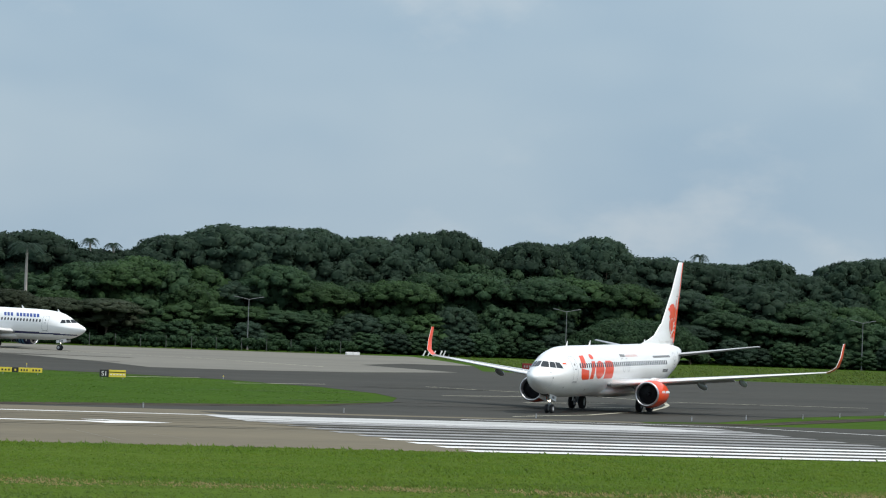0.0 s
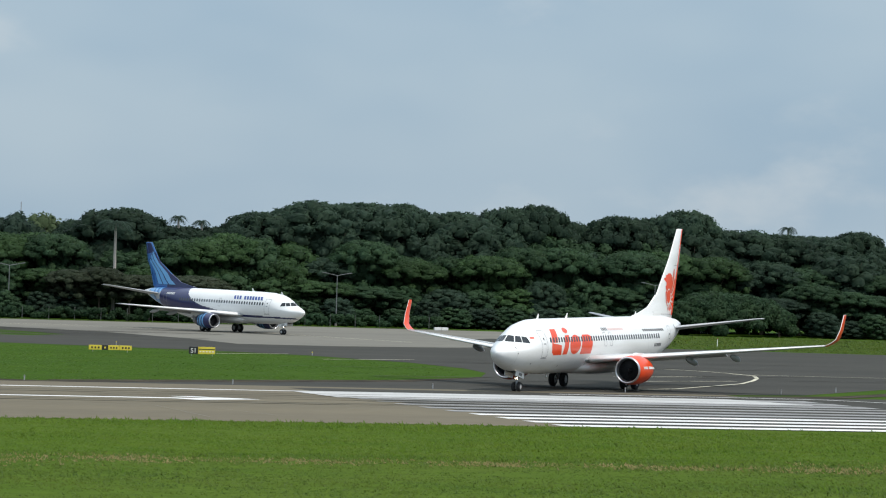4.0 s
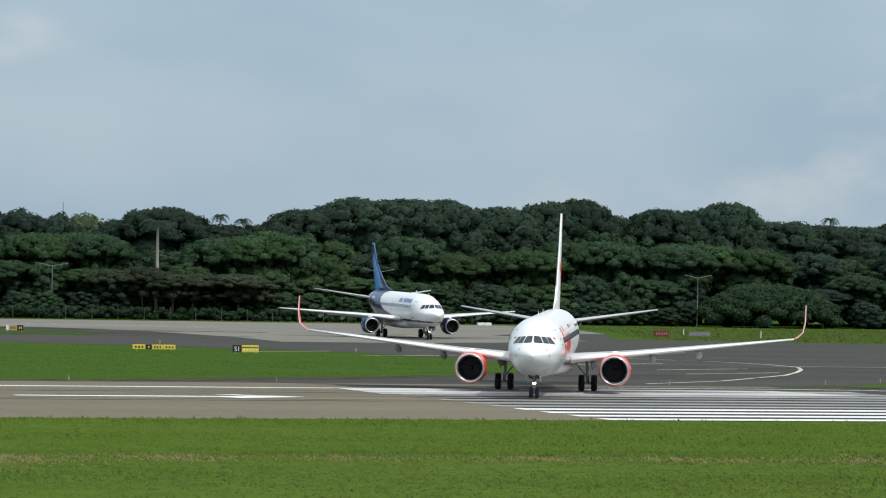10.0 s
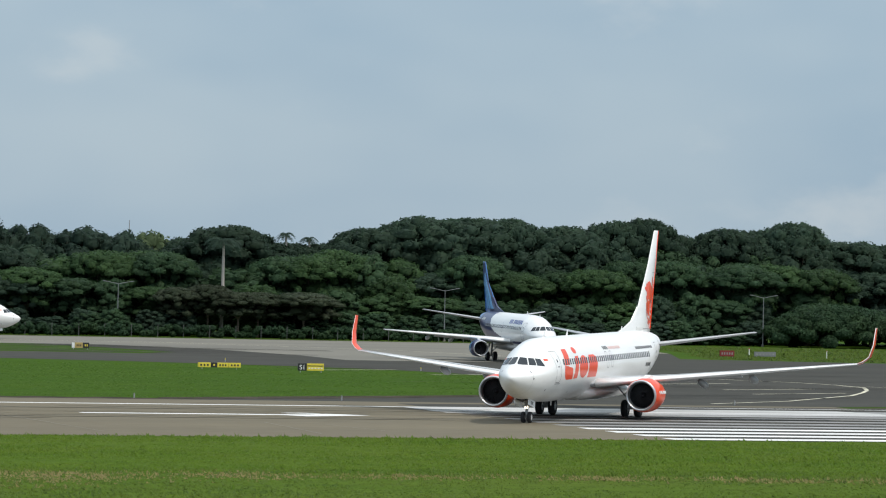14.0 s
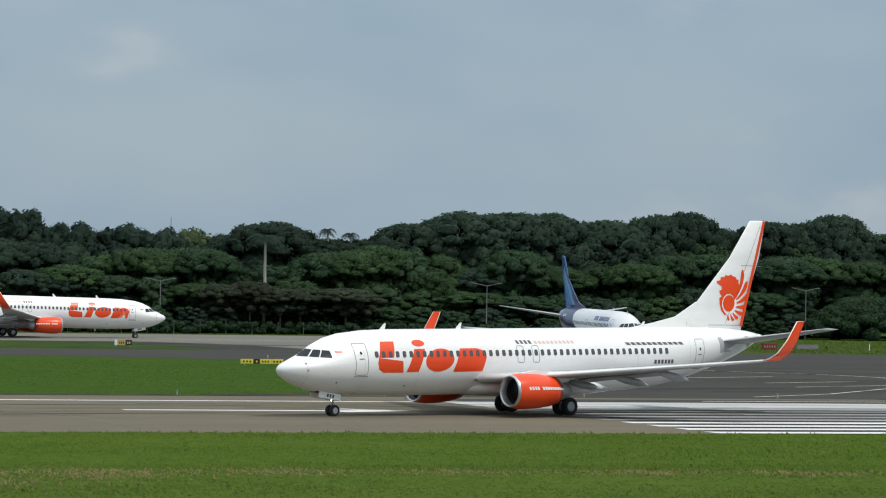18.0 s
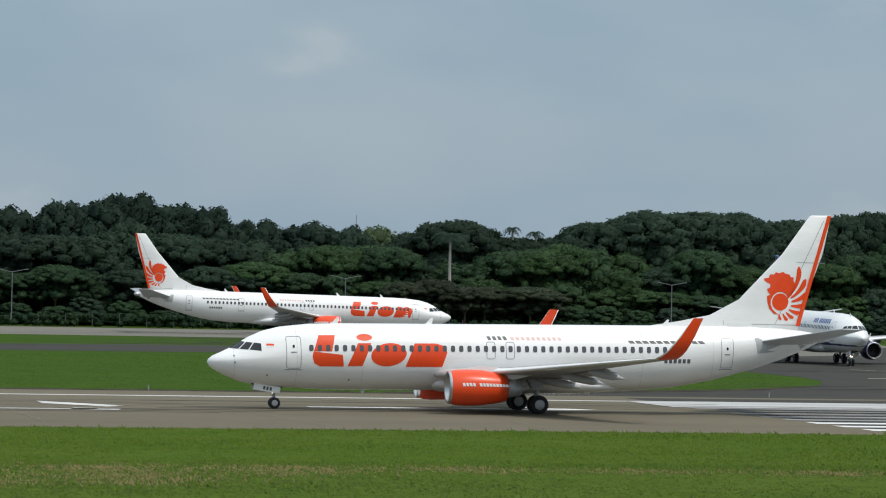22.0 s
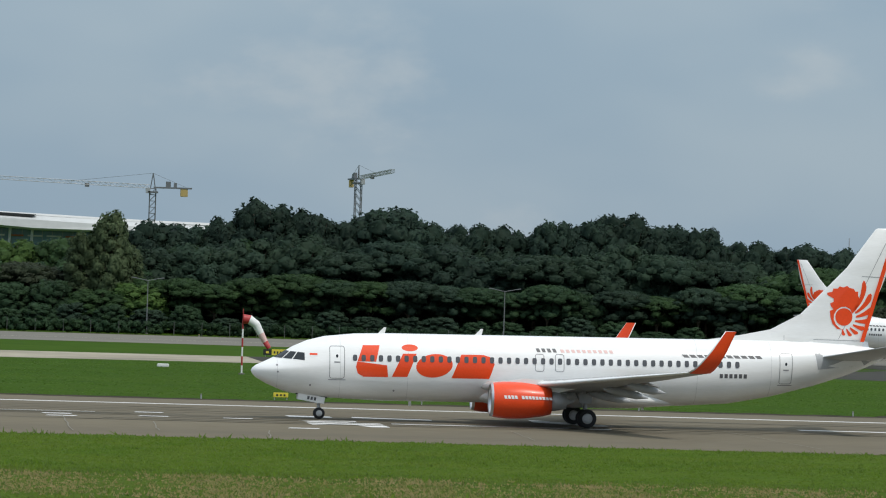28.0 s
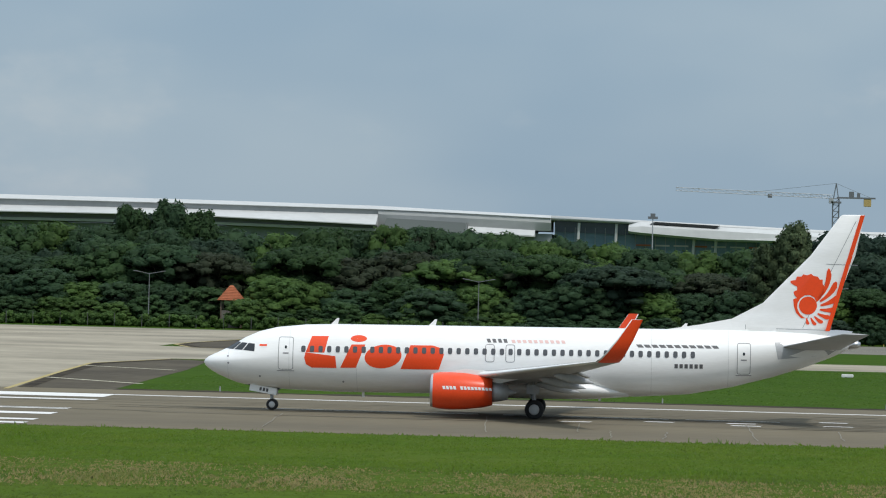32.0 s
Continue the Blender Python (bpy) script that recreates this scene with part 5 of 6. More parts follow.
    # low shrubs at the fence
    row(-160, -20, 4.6, 521, lambda x: rng.uniform(2.6, 4.8), 0.6, ("shrub",), (LEAF_LIGHT, LEAF_BRIGHT))
    row(-20, 352, 5.0, 522, lambda x: rng.uniform(2.6, 4.6), 0.55, ("shrub",), (LEAF_DARK, LEAF, LEAF))
    # single trees that stand out by their paler or browner leaves
    for x, y, h, w, kind, tone in ((123, 535, 12.4, 0.75, "umbrella", LEAF_LIGHT), (133, 535, 12.6, 0.8, "umbrella", LEAF), (156.6, 534, 12.6, 0.85, "umbrella", LEAF_LIGHT), (161, 537, 13.6, 0.8, "umbrella", LEAF_LIGHT),
                                   (167, 529, 9.6, 0.8, "dome", LEAF_LIGHT), (111.7, 530, 9.8, 0.8, "umbrella", LEAF_LIGHT), (136.7, 556, 15.6, 0.9, "dome", LEAF_PALE), (189, 533, 10.6, 0.8, "umbrella", LEAF_LIGHT),
                                   (202.4, 533, 11.4, 0.8, "umbrella", LEAF_LIGHT), (226.5, 534, 12.8, 0.95, "umbrella", LEAF), (240.3, 534, 12.4, 0.85, "umbrella", LEAF_LIGHT), (182.8, 536, 13.2, 0.8, "umbrella", LEAF),
                                   (133.1, 523, 7.3, 0.62, "umbrella", LEAF_BROWN), (137.2, 522.5, 7.8, 0.6, "umbrella", LEAF_BROWN), (145, 523, 6.8, 0.6, "umbrella", LEAF_BROWN), (151.7, 522, 6.9, 0.78, "umbrella", LEAF_BROWN),
                                   (118.4, 519, 3.6, 0.5, "shrub", LEAF), (121.9, 519, 4.2, 0.45, "shrub", LEAF), (-51.2, 545, 14.9, 1.1, "dome", LEAF_LIGHT), (-17.4, 534, 11.9, 0.9, "umbrella", LEAF_LIGHT),
                                   (-26, 541, 12.6, 1.1, "umbrella", LEAF), (-35.6, 546, 14.0, 0.85, "tall", LEAF_BROWN), (-7.3, 530, 10.4, 1.1, "umbrella", LEAF_DARK), (-33.9, 522, 6.8, 1.2, "shrub", LEAF),
                                   (232, 541, 12.2, 1.3, "dome", LEAF_DARK), (244, 541, 12.6, 1.3, "dome", LEAF_DARK), (221, 541, 12, 1.3, "dome", LEAF_DARK), (238, 533, 8.5, 1.0, "dome", LEAF), (227, 533, 8.0, 0.9, "dome", LEAF_DARK),
                                   (141.4, 521, 6.8, 0.62, "umbrella", LEAF_BROWN), (45.1, 530, 9.2, 0.85, "umbrella", LEAF_LIGHT), (18.3, 532, 16.4, 0.95, "tall", LEAF_PALE), (14.8, 533, 13.6, 0.9, "tall", LEAF_PALE), (21, 533, 12.0, 0.8, "tall", LEAF_PALE)):
        plant(kind, rng.randrange(3), tone, x, y, h / 9.5, w, rng.random() * 6.28)


build_woods()


# ---------------------------------------------------------------- things round the field
TILE = material("clay_tiles", (0.42, 0.13, 0.055), 0.8, vary=0.2, scale=1.5, fine=6)
FASCIA = material("grey_roof_fascia", (0.34, 0.35, 0.35), 0.6, vary=0.08, scale=0.1, fine=0.6)
ROOF = material("white_metal_roof", (0.50, 0.51, 0.50), 0.5, vary=0.06, scale=0.08, fine=0.6)
WALL_BLUE = material("tinted_glazing", (0.14, 0.25, 0.30), 0.2, vary=0.2, scale=0.1, fine=0.5)
PANEL = material("pale_grey_panels", (0.38, 0.39, 0.38), 0.6, vary=0.06, scale=0.08, fine=0.5)
WEDGE = material("dull_grey_cladding", (0.20, 0.215, 0.215), 0.6, vary=0.08, scale=0.1)
WALL_DARK = material("dark_tinted_glazing", (0.06, 0.09, 0.12), 0.15, vary=0.2, scale=0.1, fine=0.5)
WALL_GREY = material("grey_cladding", (0.26, 0.29, 0.30), 0.6, vary=0.1, scale=0.1)
CRANE_GREY = material("crane_steel", (0.14, 0.15, 0.16), 0.6, vary=0.1)
CRANE_YELLOW = material("crane_ballast", (0.45, 0.33, 0.12), 0.7, vary=0.1)


def lamp_post(x, y):
    root = tagged(new("street_lamp"), "grey steel lamp post with two outstretched arms before the trees", "street lamp", "lamp posts along the fence")
    root.matrix_basis = pose(x, y, 0)
    part("foot", tube(0.22, 0.18, 0.3, 10), CONCRETE, root)
    part("post", tube(0.09, 0.05, 7.6, 10), LAMP_STEEL, root)
    for s in (1, -1):
        part("arm", bar((0, 0, 7.5), (s * 1.7, 0, 7.85), 0.04, 6), LAMP_STEEL, root)
        head = box(0.75, 0.28, 0.12, pose(s * 1.95, 0, 7.82, 0, -s * 8), 0.03)
        part("lantern", head, LAMP_STEEL, root)


def windsock():
    root = tagged(new("windsock"), "red and white windsock drooping from a striped pole on the grass", "windsock")
    root.matrix_basis = pose(22.4, 314.3, 0)
    stripe = (BOARD, SIGN_RED)
    for i in range(6):
        part("pole_band", tube(0.075, 0.075, 0.78, 12, Matrix.Translation((0, 0, 0.78 * i))), stripe[i % 2], root)
    part("pole_top", tube(0.05, 0.03, 0.95, 8, Matrix.Translation((0, 0, 4.68))), SIGN_RED, root)
    part("foot", box(0.5, 0.5, 0.12, None, 0.02), CONCRETE, root)
    # sock in five rigid bands along a drooping line
    pts = [(0.0, 4.75), (0.55, 4.72), (1.15, 4.30), (1.55, 3.55), (1.95, 2.85), (2.30, 2.30)]
    rad = [0.42, 0.40, 0.36, 0.30, 0.24, 0.19]
    loops = []
    for i, (px, pz) in enumerate(pts):
        a, b = pts[max(i - 1, 0)], pts[min(i + 1, 5)]
        t = Vector((b[0] - a[0], 0, b[1] - a[1])).normalized()
        n = Vector((-t.z, 0, t.x))
        loops.append([Vector((px, 0, pz)) + n * (rad[i] * math.cos(q)) + Vector((0, rad[i] * 0.9 * math.sin(q), 0)) for q in (2 * math.pi * k / 18 for k in range(18))])
    for i in range(5):
        part("sock_band", rings([loops[i], loops[i + 1]], i == 4, False), (SIGN_RED, BOARD, BOARD, PALE, SIGN_RED)[i], root, "red fabric band" if i in (0, 4) else "white fabric band", True)


def sign(x, y, panels, high=0.8, label="", group="taxiway signs", turn=0):
    """A low illuminated sign: panels of (width, material, bars, bar material)."""
    root = tagged(new("taxiway_sign"), label, "sign", group)
    root.matrix_basis = pose(x, y, 0, 0, 0, turn)
    total = sum(p[0] for p in panels)
    u = -total / 2
    for w, mat, bars, ink in panels:
        part("panel", box(w - 0.03, 0.18, high, pose(u + w / 2, 0, 0.18), 0.02), mat, root)
        for i in range(bars):
            bw = (w - 0.3) / max(bars, 1)
            part("lettering_bar", box(bw * 0.5, 0.02, high * 0.38, pose(u + 0.15 + bw * (i + 0.5), -0.10, 0.18 + high * 0.3)), ink, root)
        u += w
    for s in (-1, 1):
        part("leg", tube(0.04, 0.04, 0.22, 8, pose(s * total * 0.4, 0, 0)), STEEL, root)
    return root


def letters(text, size, mat, parent, at):
    cu = bpy.data.curves.new("lettering", "FONT")
    cu.body, cu.size, cu.align_x = text, size, "CENTER"
    cu.extrude = 0.01
    ob = new("lettering", cu)
    dg = bpy.context.evaluated_depsgraph_get()
    me = bpy.data.meshes.new_from_object(ob.evaluated_get(dg))
    bpy.data.objects.remove(ob)
    me.materials.clear()
    me.materials.append(mat)
    o = place("lettering", me, parent, at=at)
    return o


def build_signs():
    Yl, Bk, Rd, Wh = SIGN_YELLOW, SIGN_BLACK, SIGN_RED, BOARD
    sign(88.4, 332, ((1.25, Yl, 3, Bk), (0.6, Bk, 1, Yl), (1.1, Yl, 3, Bk), (1.2, Yl, 3, Bk)), 0.44, "long yellow and black direction sign on the grass edge")
    s = sign(95.1, 324.5, ((0.85, Bk, 0, Yl), (1.65, Yl, 0, Bk)), 0.66, "black S1 location sign beside a yellow striped panel")
    letters("S1", 0.60, Wh, s, pose(-0.83, -0.105, 0.29, 90))
    for i in range(5):
        part("dash", box(0.17, 0.02, 0.10, pose(-0.18 + i * 0.30, -0.1, 0.36)), Wh, s)
    part("stripe", box(1.55, 0.02, 0.06, pose(0.42, -0.1, 0.60)), Bk, s)
    sign(93.8, 414.5, ((0.35, Wh, 0, Bk), (0.95, CRANE_YELLOW, 3, Bk), (0.75, Bk, 2, Yl)), 0.62, "yellow and black taxiway sign on the grass tongue")
    sign(180.0, 428, ((2.0, SIGN_DEEP_RED, 5, WORN),), 0.75, "red holding position sign with white lettering")
    sign(186.5, 431, ((3.0, LAMP_STEEL, 6, WORN),), 0.6, "row of small white boards beside the red sign")
    sign(31.2, 389, ((0.9, Bk, 1, Yl), (1.6, Yl, 4, Bk)), 0.62, "yellow and black sign between the two taxiways")
    sign(20.6, 250.6, ((1.05, Yl, 3, Bk),), 0.32, "low yellow marker board at the runway edge")
    sign(-5.9, 251, ((0.25, Wh, 0, Bk), (0.55, Yl, 2, Bk)), 0.5, "small yellow and white number board at the runway edge")
    sign(283, 410, ((0.9, Bk, 1, Yl),), 0.6, "small black and yellow sign by the taxiway")


def stakes():
    """Short white marker stakes leaning on the far grass."""
    for x, y in ((188.6, 441), (196, 433)):
        root = tagged(new("marker_post"), "thin upright white marker post on the far grass", "post", "marker posts")
        root.matrix_basis = pose(x, y, 0)
        part("shaft", tube(0.07, 0.06, 0.95, 8), BOARD, root)
        part("cap", tube(0.08, 0.05, 0.08, 8, pose(0, 0, 0.95)), SIGN_RED, root)
    for x, y in ((199.2, 515), (200.2, 515.6), (201.2, 516), (203.2, 518.4), (204.0, 519), (205.0, 519.4)):
        root = tagged(new("marker_stake"), "short white leaning marker stake on the grass", "stake", "marker stakes")
        root.matrix_basis = pose(x, y, 0, 0, 24, 0)
        part("shaft", box(0.2, 0.12, 0.95, None, 0.02), BOARD, root)
        part("foot", box(0.4, 0.3, 0.06, pose(0, 0, 0.0), 0.01), STEEL, root)


def barrier(x, y, n, turn=0.0, high=0.85):
    """A row of white blocks laid end to end on the grass."""
    for i in range(n):
        b = tagged(part("barrier_block", box(1.04, 0.5, high, None, 0.05), BOARD), "white barrier block standing on the grass", "barrier", "white barriers")
        c, s = math.cos(radians(turn)), math.sin(radians(turn))
        b.matrix_basis = pose(x + i * 1.08 * c, y + i * 1.08 * s, 0, 0, 0, turn)


def hut():
    root = tagged(new("garden_hut"), "small hut with orange tiled hip roof among the trees", "hut")
    root.matrix_basis = Matrix.LocRotScale((-62.2, 525, 0), None, (0.88, 0.88, 0.97))
    part("roof", rings([[(-2.1, -2.1, 4.1), (2.1, -2.1, 4.1), (2.1, 2.1, 4.1), (-2.1, 2.1, 4.1)], [(-0.25, -0.25, 6.3), (0.25, -0.25, 6.3), (0.25, 0.25, 6.3), (-0.25, 0.25, 6.3)]]), TILE, root, "orange clay tile roof")
    for k in range(9):
        z = 4.15 + k * 0.23
        w = 2.1 - (z - 4.1) * 0.84 + 0.04
        part("tile_course", join(*[box(2 * w, 0.05, 0.06, pose(0, 0, 0, 0, 0, 90 * q) @ pose(0, -w, z)) for q in range(4)]), TILE, root)
    for s in (-1, 1):
        for t in (-1, 1):
            part("post", box(0.22, 0.22, 4.2, pose(s * 1.5, t * 1.5, 0)), BARK, root)
    part("wall", box(3.0, 3.0, 2.6, None, 0.03), CONCRETE, root)


def beam_roof(pts, deep):
    """A long roof edge: sections of (x, top, bottom) with a rounded front."""
    return rings([[(x, 0.6, b), (x, 0.0, b + 0.3), (x, 0.0, t - 0.5), (x, 0.8, t), (x, deep, t + 0.3), (x, deep, b)] for x, t, b in pts])


def terminal():
    """The terminal's long stepped roofs, its glass front and the overhanging roof beside it."""
    root = tagged(new("terminal_building"), "long airport terminal with white stepped roofs and tinted glazing, behind trees", "building")
    root.matrix_basis = pose(0, 800, 0)
    # place, top of the crest, foot of the crest, foot of the fascia, foot of the lower roof, foot of the gap
    west = ((-240, 24.5, 23.4, 22.0, 20.3, 19.2), (-146, 23.9, 22.8, 21.5, 19.9, 18.8), (-103, 23.7, 22.7, 21.6, 20.0, 18.9), (-63, 23.3, 22.4, 21.4, 18.9, 18.2))
    east = ((-63, 23.3, 22.4, 18.4), (-49, 22.8, 22.1, 18.8), (-25.2, 22.1, 21.4, 18.6))
    part("roof_crest", rings([[(x, -0.6, a), (x, -0.6, a + 0.12), (x, 4, t), (x, 60, t + 0.3), (x, 60, a)] for x, t, a, *_ in west]), ROOF, root, "white upper roof")
    part("roof_fascia", rings([[(x, 0.05, b), (x, 0.05, a), (x, 40, a), (x, 40, b)] for x, t, a, b, *_ in west]), FASCIA, root, "grey roof fascia")
    part("lower_roof", rings([[(x, -6, c), (x, -6, c + 0.2), (x, 0.0, b), (x, 20, b), (x, 20, c)] for x, t, a, b, c, d in west]), ROOF, root, "white lower roof")
    # solid band; the recess's shade under the roof is put into its dark colour
    part("roof_gap", rings([[(x, -1.5, d), (x, -1.5, c), (x, 20, c), (x, 20, d)] for x, t, a, b, c, d in west]), SEAM, root, "dark band painted as the shade of the gap under the roof")
    part("eave", rings([[(x, -2.4, d - 0.6), (x, -2.4, d), (x, 20, d), (x, 20, d - 0.6)] for x, t, a, b, c, d in west]), ROOF, root)
    part("roof_crest", rings([[(x, -0.6, a), (x, -0.6, a + 0.1), (x, 4, t), (x, 60, t + 0.3), (x, 60, a)] for x, t, a, b in east]), ROOF, root, "white upper roof")
    part("roof_fascia", rings([[(x, 0.25, b), (x, -0.5, a - 1.0), (x, -0.3, a), (x, 20, a), (x, 20, b)] for x, t, a, b in east]), PANEL, root, "pale panels under the roof")
    part("front_roof", rings([[(x, -4, b), (x, -4, b + 0.3), (x, -1, t), (x, 20, t), (x, 20, b)] for x, t, b in ((-43.2, 19.2, 17.7), (-28.6, 18.7, 17.2))]), ROOF, root, "white front roof")
    part("grey_wedge", rings([[(-62.5, y, 16), (-60.6, y, 20.5), (-43.4, y, 19.9), (-43.2, y, 16)] for y in (-7, 8)]), WEDGE, root, "grey metal wedge")
    part("wall", box(220, 40, 18.0, pose(-135, 22, 0)), WALL_GREY, root)
    part("back_roof", beam_roof([(-25.2, 22.05, 21.0), (11, 20.95, 20.2), (36, 20.2, 19.3), (80, 19.8, 18.8)], 60), ROOF, root, smooth=True)
    part("glass_wall", box(105, 30, 20.0, pose(28, 20, 0)), WALL_BLUE, root, "tinted glass front")
    part("glass_header", rings([[(x, 4.4, b), (x, 4.4, t), (x, 5.2, t), (x, 5.2, b)] for x, t, b in ((-24.5, 21.1, 18.6), (-6, 20.6, 18.2))]), WALL_DARK, root, "dark glass above the bright floor")
    for i in range(26):
        part("mullion", box(0.14, 0.3, 19.6, pose(-24.4 + i * 2.2, 4.3, 0)), WALL_GREY, root)
    for x in (-19.6, -11.4, 5.6, 10.4, 20.4):
        part("column", bar((x - 0.4, 1.5, 0), (x + 0.5, 1.5, 20.6), 0.32, 10), ROOF, root, "white raking column")
    part("right_roof", rings([[(x, -2.0, b), (x, -3.0, b + 0.4), (x, -2.6, m), (x, 1.0, t), (x, 20, t + 0.1), (x, 20, b)]
                              for x, t, m, b in ((-8.3, 20.5, 19.9, 18.6), (-5.6, 21.4, 20.1, 18.3), (11, 20.8, 19.5, 17.3), (33, 20.1, 18.7, 17.2), (48, 19.7, 18.4, 17.4))]), ROOF, root, "white overhanging roof", False)
    part("roof_slot", rings([[(-2.6, y, 21.15), (11.5, y, 20.62), (10.6, y, 20.05), (-3.6, y, 20.7)] for y in (-1.6, -0.4)]), SIGN_BLACK, root, "dark roof slot")
    for i in range(10):
        part("floor_band", box(3.2, 0.4, 0.35, pose(-5 + i * 4.1, 4.2, 15.9)), ROOF if i % 3 else TILE, root)


def lattice(length, width, bays, r):
    """A square lattice tower or jib along z."""
    w = width / 2
    bits = []
    for sx in (-1, 1):
        for sy in (-1, 1):
            bits.append(bar((sx * w, sy * w, 0), (sx * w, sy * w, length), r, 5))
    for i in range(bays):
        z0, z1 = length * i / bays, length * (i + 1) / bays
        for s in (-1, 1):
            bits.append(bar((-w, s * w, z0), (w, s * w, z1), r * 0.6, 4))
            bits.append(bar((s * w, -w, z0), (s * w, w, z1), r * 0.6, 4))
            bits.append(bar((-w, s * w, z1), (w, s * w, z1), r * 0.6, 4))
    return join(*bits)


def crane(x, y, top, apex, jib, turn, label):
    """A tower crane with mast, cab, jib, counter jib and ballast."""
    root = tagged(new("tower_crane"), label, "crane", "cranes above the trees")
    root.matrix_basis = pose(x, y, 0, 0, 0, turn)
    part("mast", lattice(top, 2.0, 18, 0.16), CRANE_GREY, root)
    part("platform", box(3.4, 3.4, 0.6, pose(0, 0, top - 1.5), 0.05), CRANE_GREY, root)
    part("head", join(bar((-0.8, 0, top), (0, 0, apex), 0.16, 6), bar((0.8, 0, top), (0, 0, apex), 0.16, 6)), CRANE_GREY, root)
    part("cab", box(1.5, 1.4, 1.8, pose(-1.6, -1.0, top - 1.6), 0.1), STEEL, root)
    bm = lattice(jib, 1.1, int(jib / 1.8), 0.08)
    bm.transform(pose(-1, 0, top + 0.6, 0, -88.5, 0))
    part("jib", bm, STEEL, root, "long pale lattice jib")
    part("trolley", box(1.4, 1.0, 1.3, pose(-jib * 0.42, 0, top - 0.2)), CRANE_GREY, root)
    part("counter_jib", join(box(12.5, 1.4, 0.5, pose(6.5, 0, top + 0.1)), box(1.6, 1.0, 1.9, pose(5, 0, top + 0.5)), box(1.0, 0.8, 1.5, pose(7.3, 0, top + 0.5))), CRANE_GREY, root)
    part("ballast", box(2.4, 1.2, 2.8, pose(10.2, 0, top - 2.4), 0.1), CRANE_YELLOW, root, "brown ballast blocks")
    part("tie", join(bar((0, 0, apex), (-jib * 0.55, 0, top + 1.4), 0.05, 4), bar((0, 0, apex), (11, 0, top + 0.6), 0.05, 4)), CRANE_GREY, root)


def palm(x, y, z, high, crown, label):
    root = tagged(new("palm_tree"), label, "palm", "palms among the trees")
    root.matrix_basis = pose(x, y, z)
    bits = [bar((0, 0, 0), (0.1, 0, high * 0.5), 0.28, 10, 0.24), bar((0.1, 0, high * 0.5), (0.1, 0, high), 0.24, 10, 0.17)]
    part("trunk", join(*bits), PALM_BARK, root, "pale grey ringed trunk")
    rng = random.Random(int(x))
    for i in range(16):
        a = 2 * math.pi * i / 16 + rng.uniform(-0.15, 0.15)
        lift = rng.uniform(0.2, 0.95)
        pts = [Vector((math.cos(a) * crown * q, math.sin(a) * crown * q, high + crown * (lift * q - 1.05 * q * q))) for q in (0, 0.25, 0.5, 0.75, 1)]
        bm = bmesh.new()
        for p, q in zip(pts, pts[1:]):
            side = Vector((-math.sin(a), math.cos(a), 0))
            for s in (1, -1):
                for k in range(5):
                    c = p.lerp(q, k / 5)
                    e = c + side * (s * crown * 0.26) + Vector((math.cos(a), math.sin(a), 0)) * 0.25 - Vector((0, 0, crown * 0.14))
                    bm.faces.new([bm.verts.new(v) for v in (c, c + (q - p) * 0.16, e)])
        part("frond", bm, LEAF_DEEP, root)


PALM_BARK = material("palm_bark", (0.42, 0.39, 0.35), 0.9, vary=0.15, scale=1, fine=6)


def hedge(x0, x1, y, high):
    """A clipped hedge grown over a post fence, in lengths of about eleven metres."""
    rng = random.Random(int(x0))
    x = x0
    while x < x1:
        cl = []
        for i in range(26):
            cl.append((i * 0.45 - 5.7 + rng.uniform(-0.15, 0.15), rng.uniform(-0.25, 0.25), high * rng.choice((0.25, 0.5, 0.72)), 0.6, high * 0.26))
        me = leaves(cl, 1500, 0.24, int(x) + 500, (0, 0, 0.6))
        me.materials.append(LEAF_BRIGHT if x < -25 else LEAF)
        root = tagged(new("hedge"), "clipped dark green hedge grown over the taxiway fence", "hedge", "hedges along the fence")
        root.matrix_basis = pose(x + 6, y, 0)
        place("foliage", me, root)
        for k in range(3):
            part("fence_post", box(0.08, 0.08, high * 0.95, pose(-4.6 + 3.9 * k, -0.55, 0)), FENCE, root, "grey fence post")
        x += 11.6


def bush_mound():
    """The broad low mound of foliage beside the taxiway."""
    rng = random.Random(3)
    cl = []
    for i in range(84):
        a, d = i * 2.39996, math.sqrt((i + 0.5) / 84)
        cl.append((11.0 * d * math.cos(a), 5.0 * d * math.sin(a), 0.4 + 5.4 * math.sqrt(max(0, 1 - d * d)) + rng.uniform(-0.2, 0.2), rng.uniform(1.4, 2.0), rng.uniform(0.9, 1.2)))
    me = leaves(cl, 14000, 0.30, 77, (0, 0, -3))
    me.materials.append(LEAF)
    ob = tagged(place("bush", me), "broad rounded green bush mound beside the taxiway", "bush")
    ob.matrix_basis = pose(236.5, 519.5, 0)


def masts():
    for x, y, h, label in ((133.6, 558, 17.4, "thin grey aerial mast above the trees"), (-2.3, 600, 18.8, "floodlight mast in front of the terminal")):
        root = tagged(new("mast"), label, "mast")
        root.matrix_basis = pose(x, y, 0)
        part("pole", tube(0.16, 0.07, h, 8), STEEL, root)
        if y > 590:
            part("lamp_head", join(box(1.6, 0.5, 0.4, pose(0, 0, h - 0.4)), box(0.8, 0.5, 0.5, pose(0, 0, h))), CRANE_GREY, root)


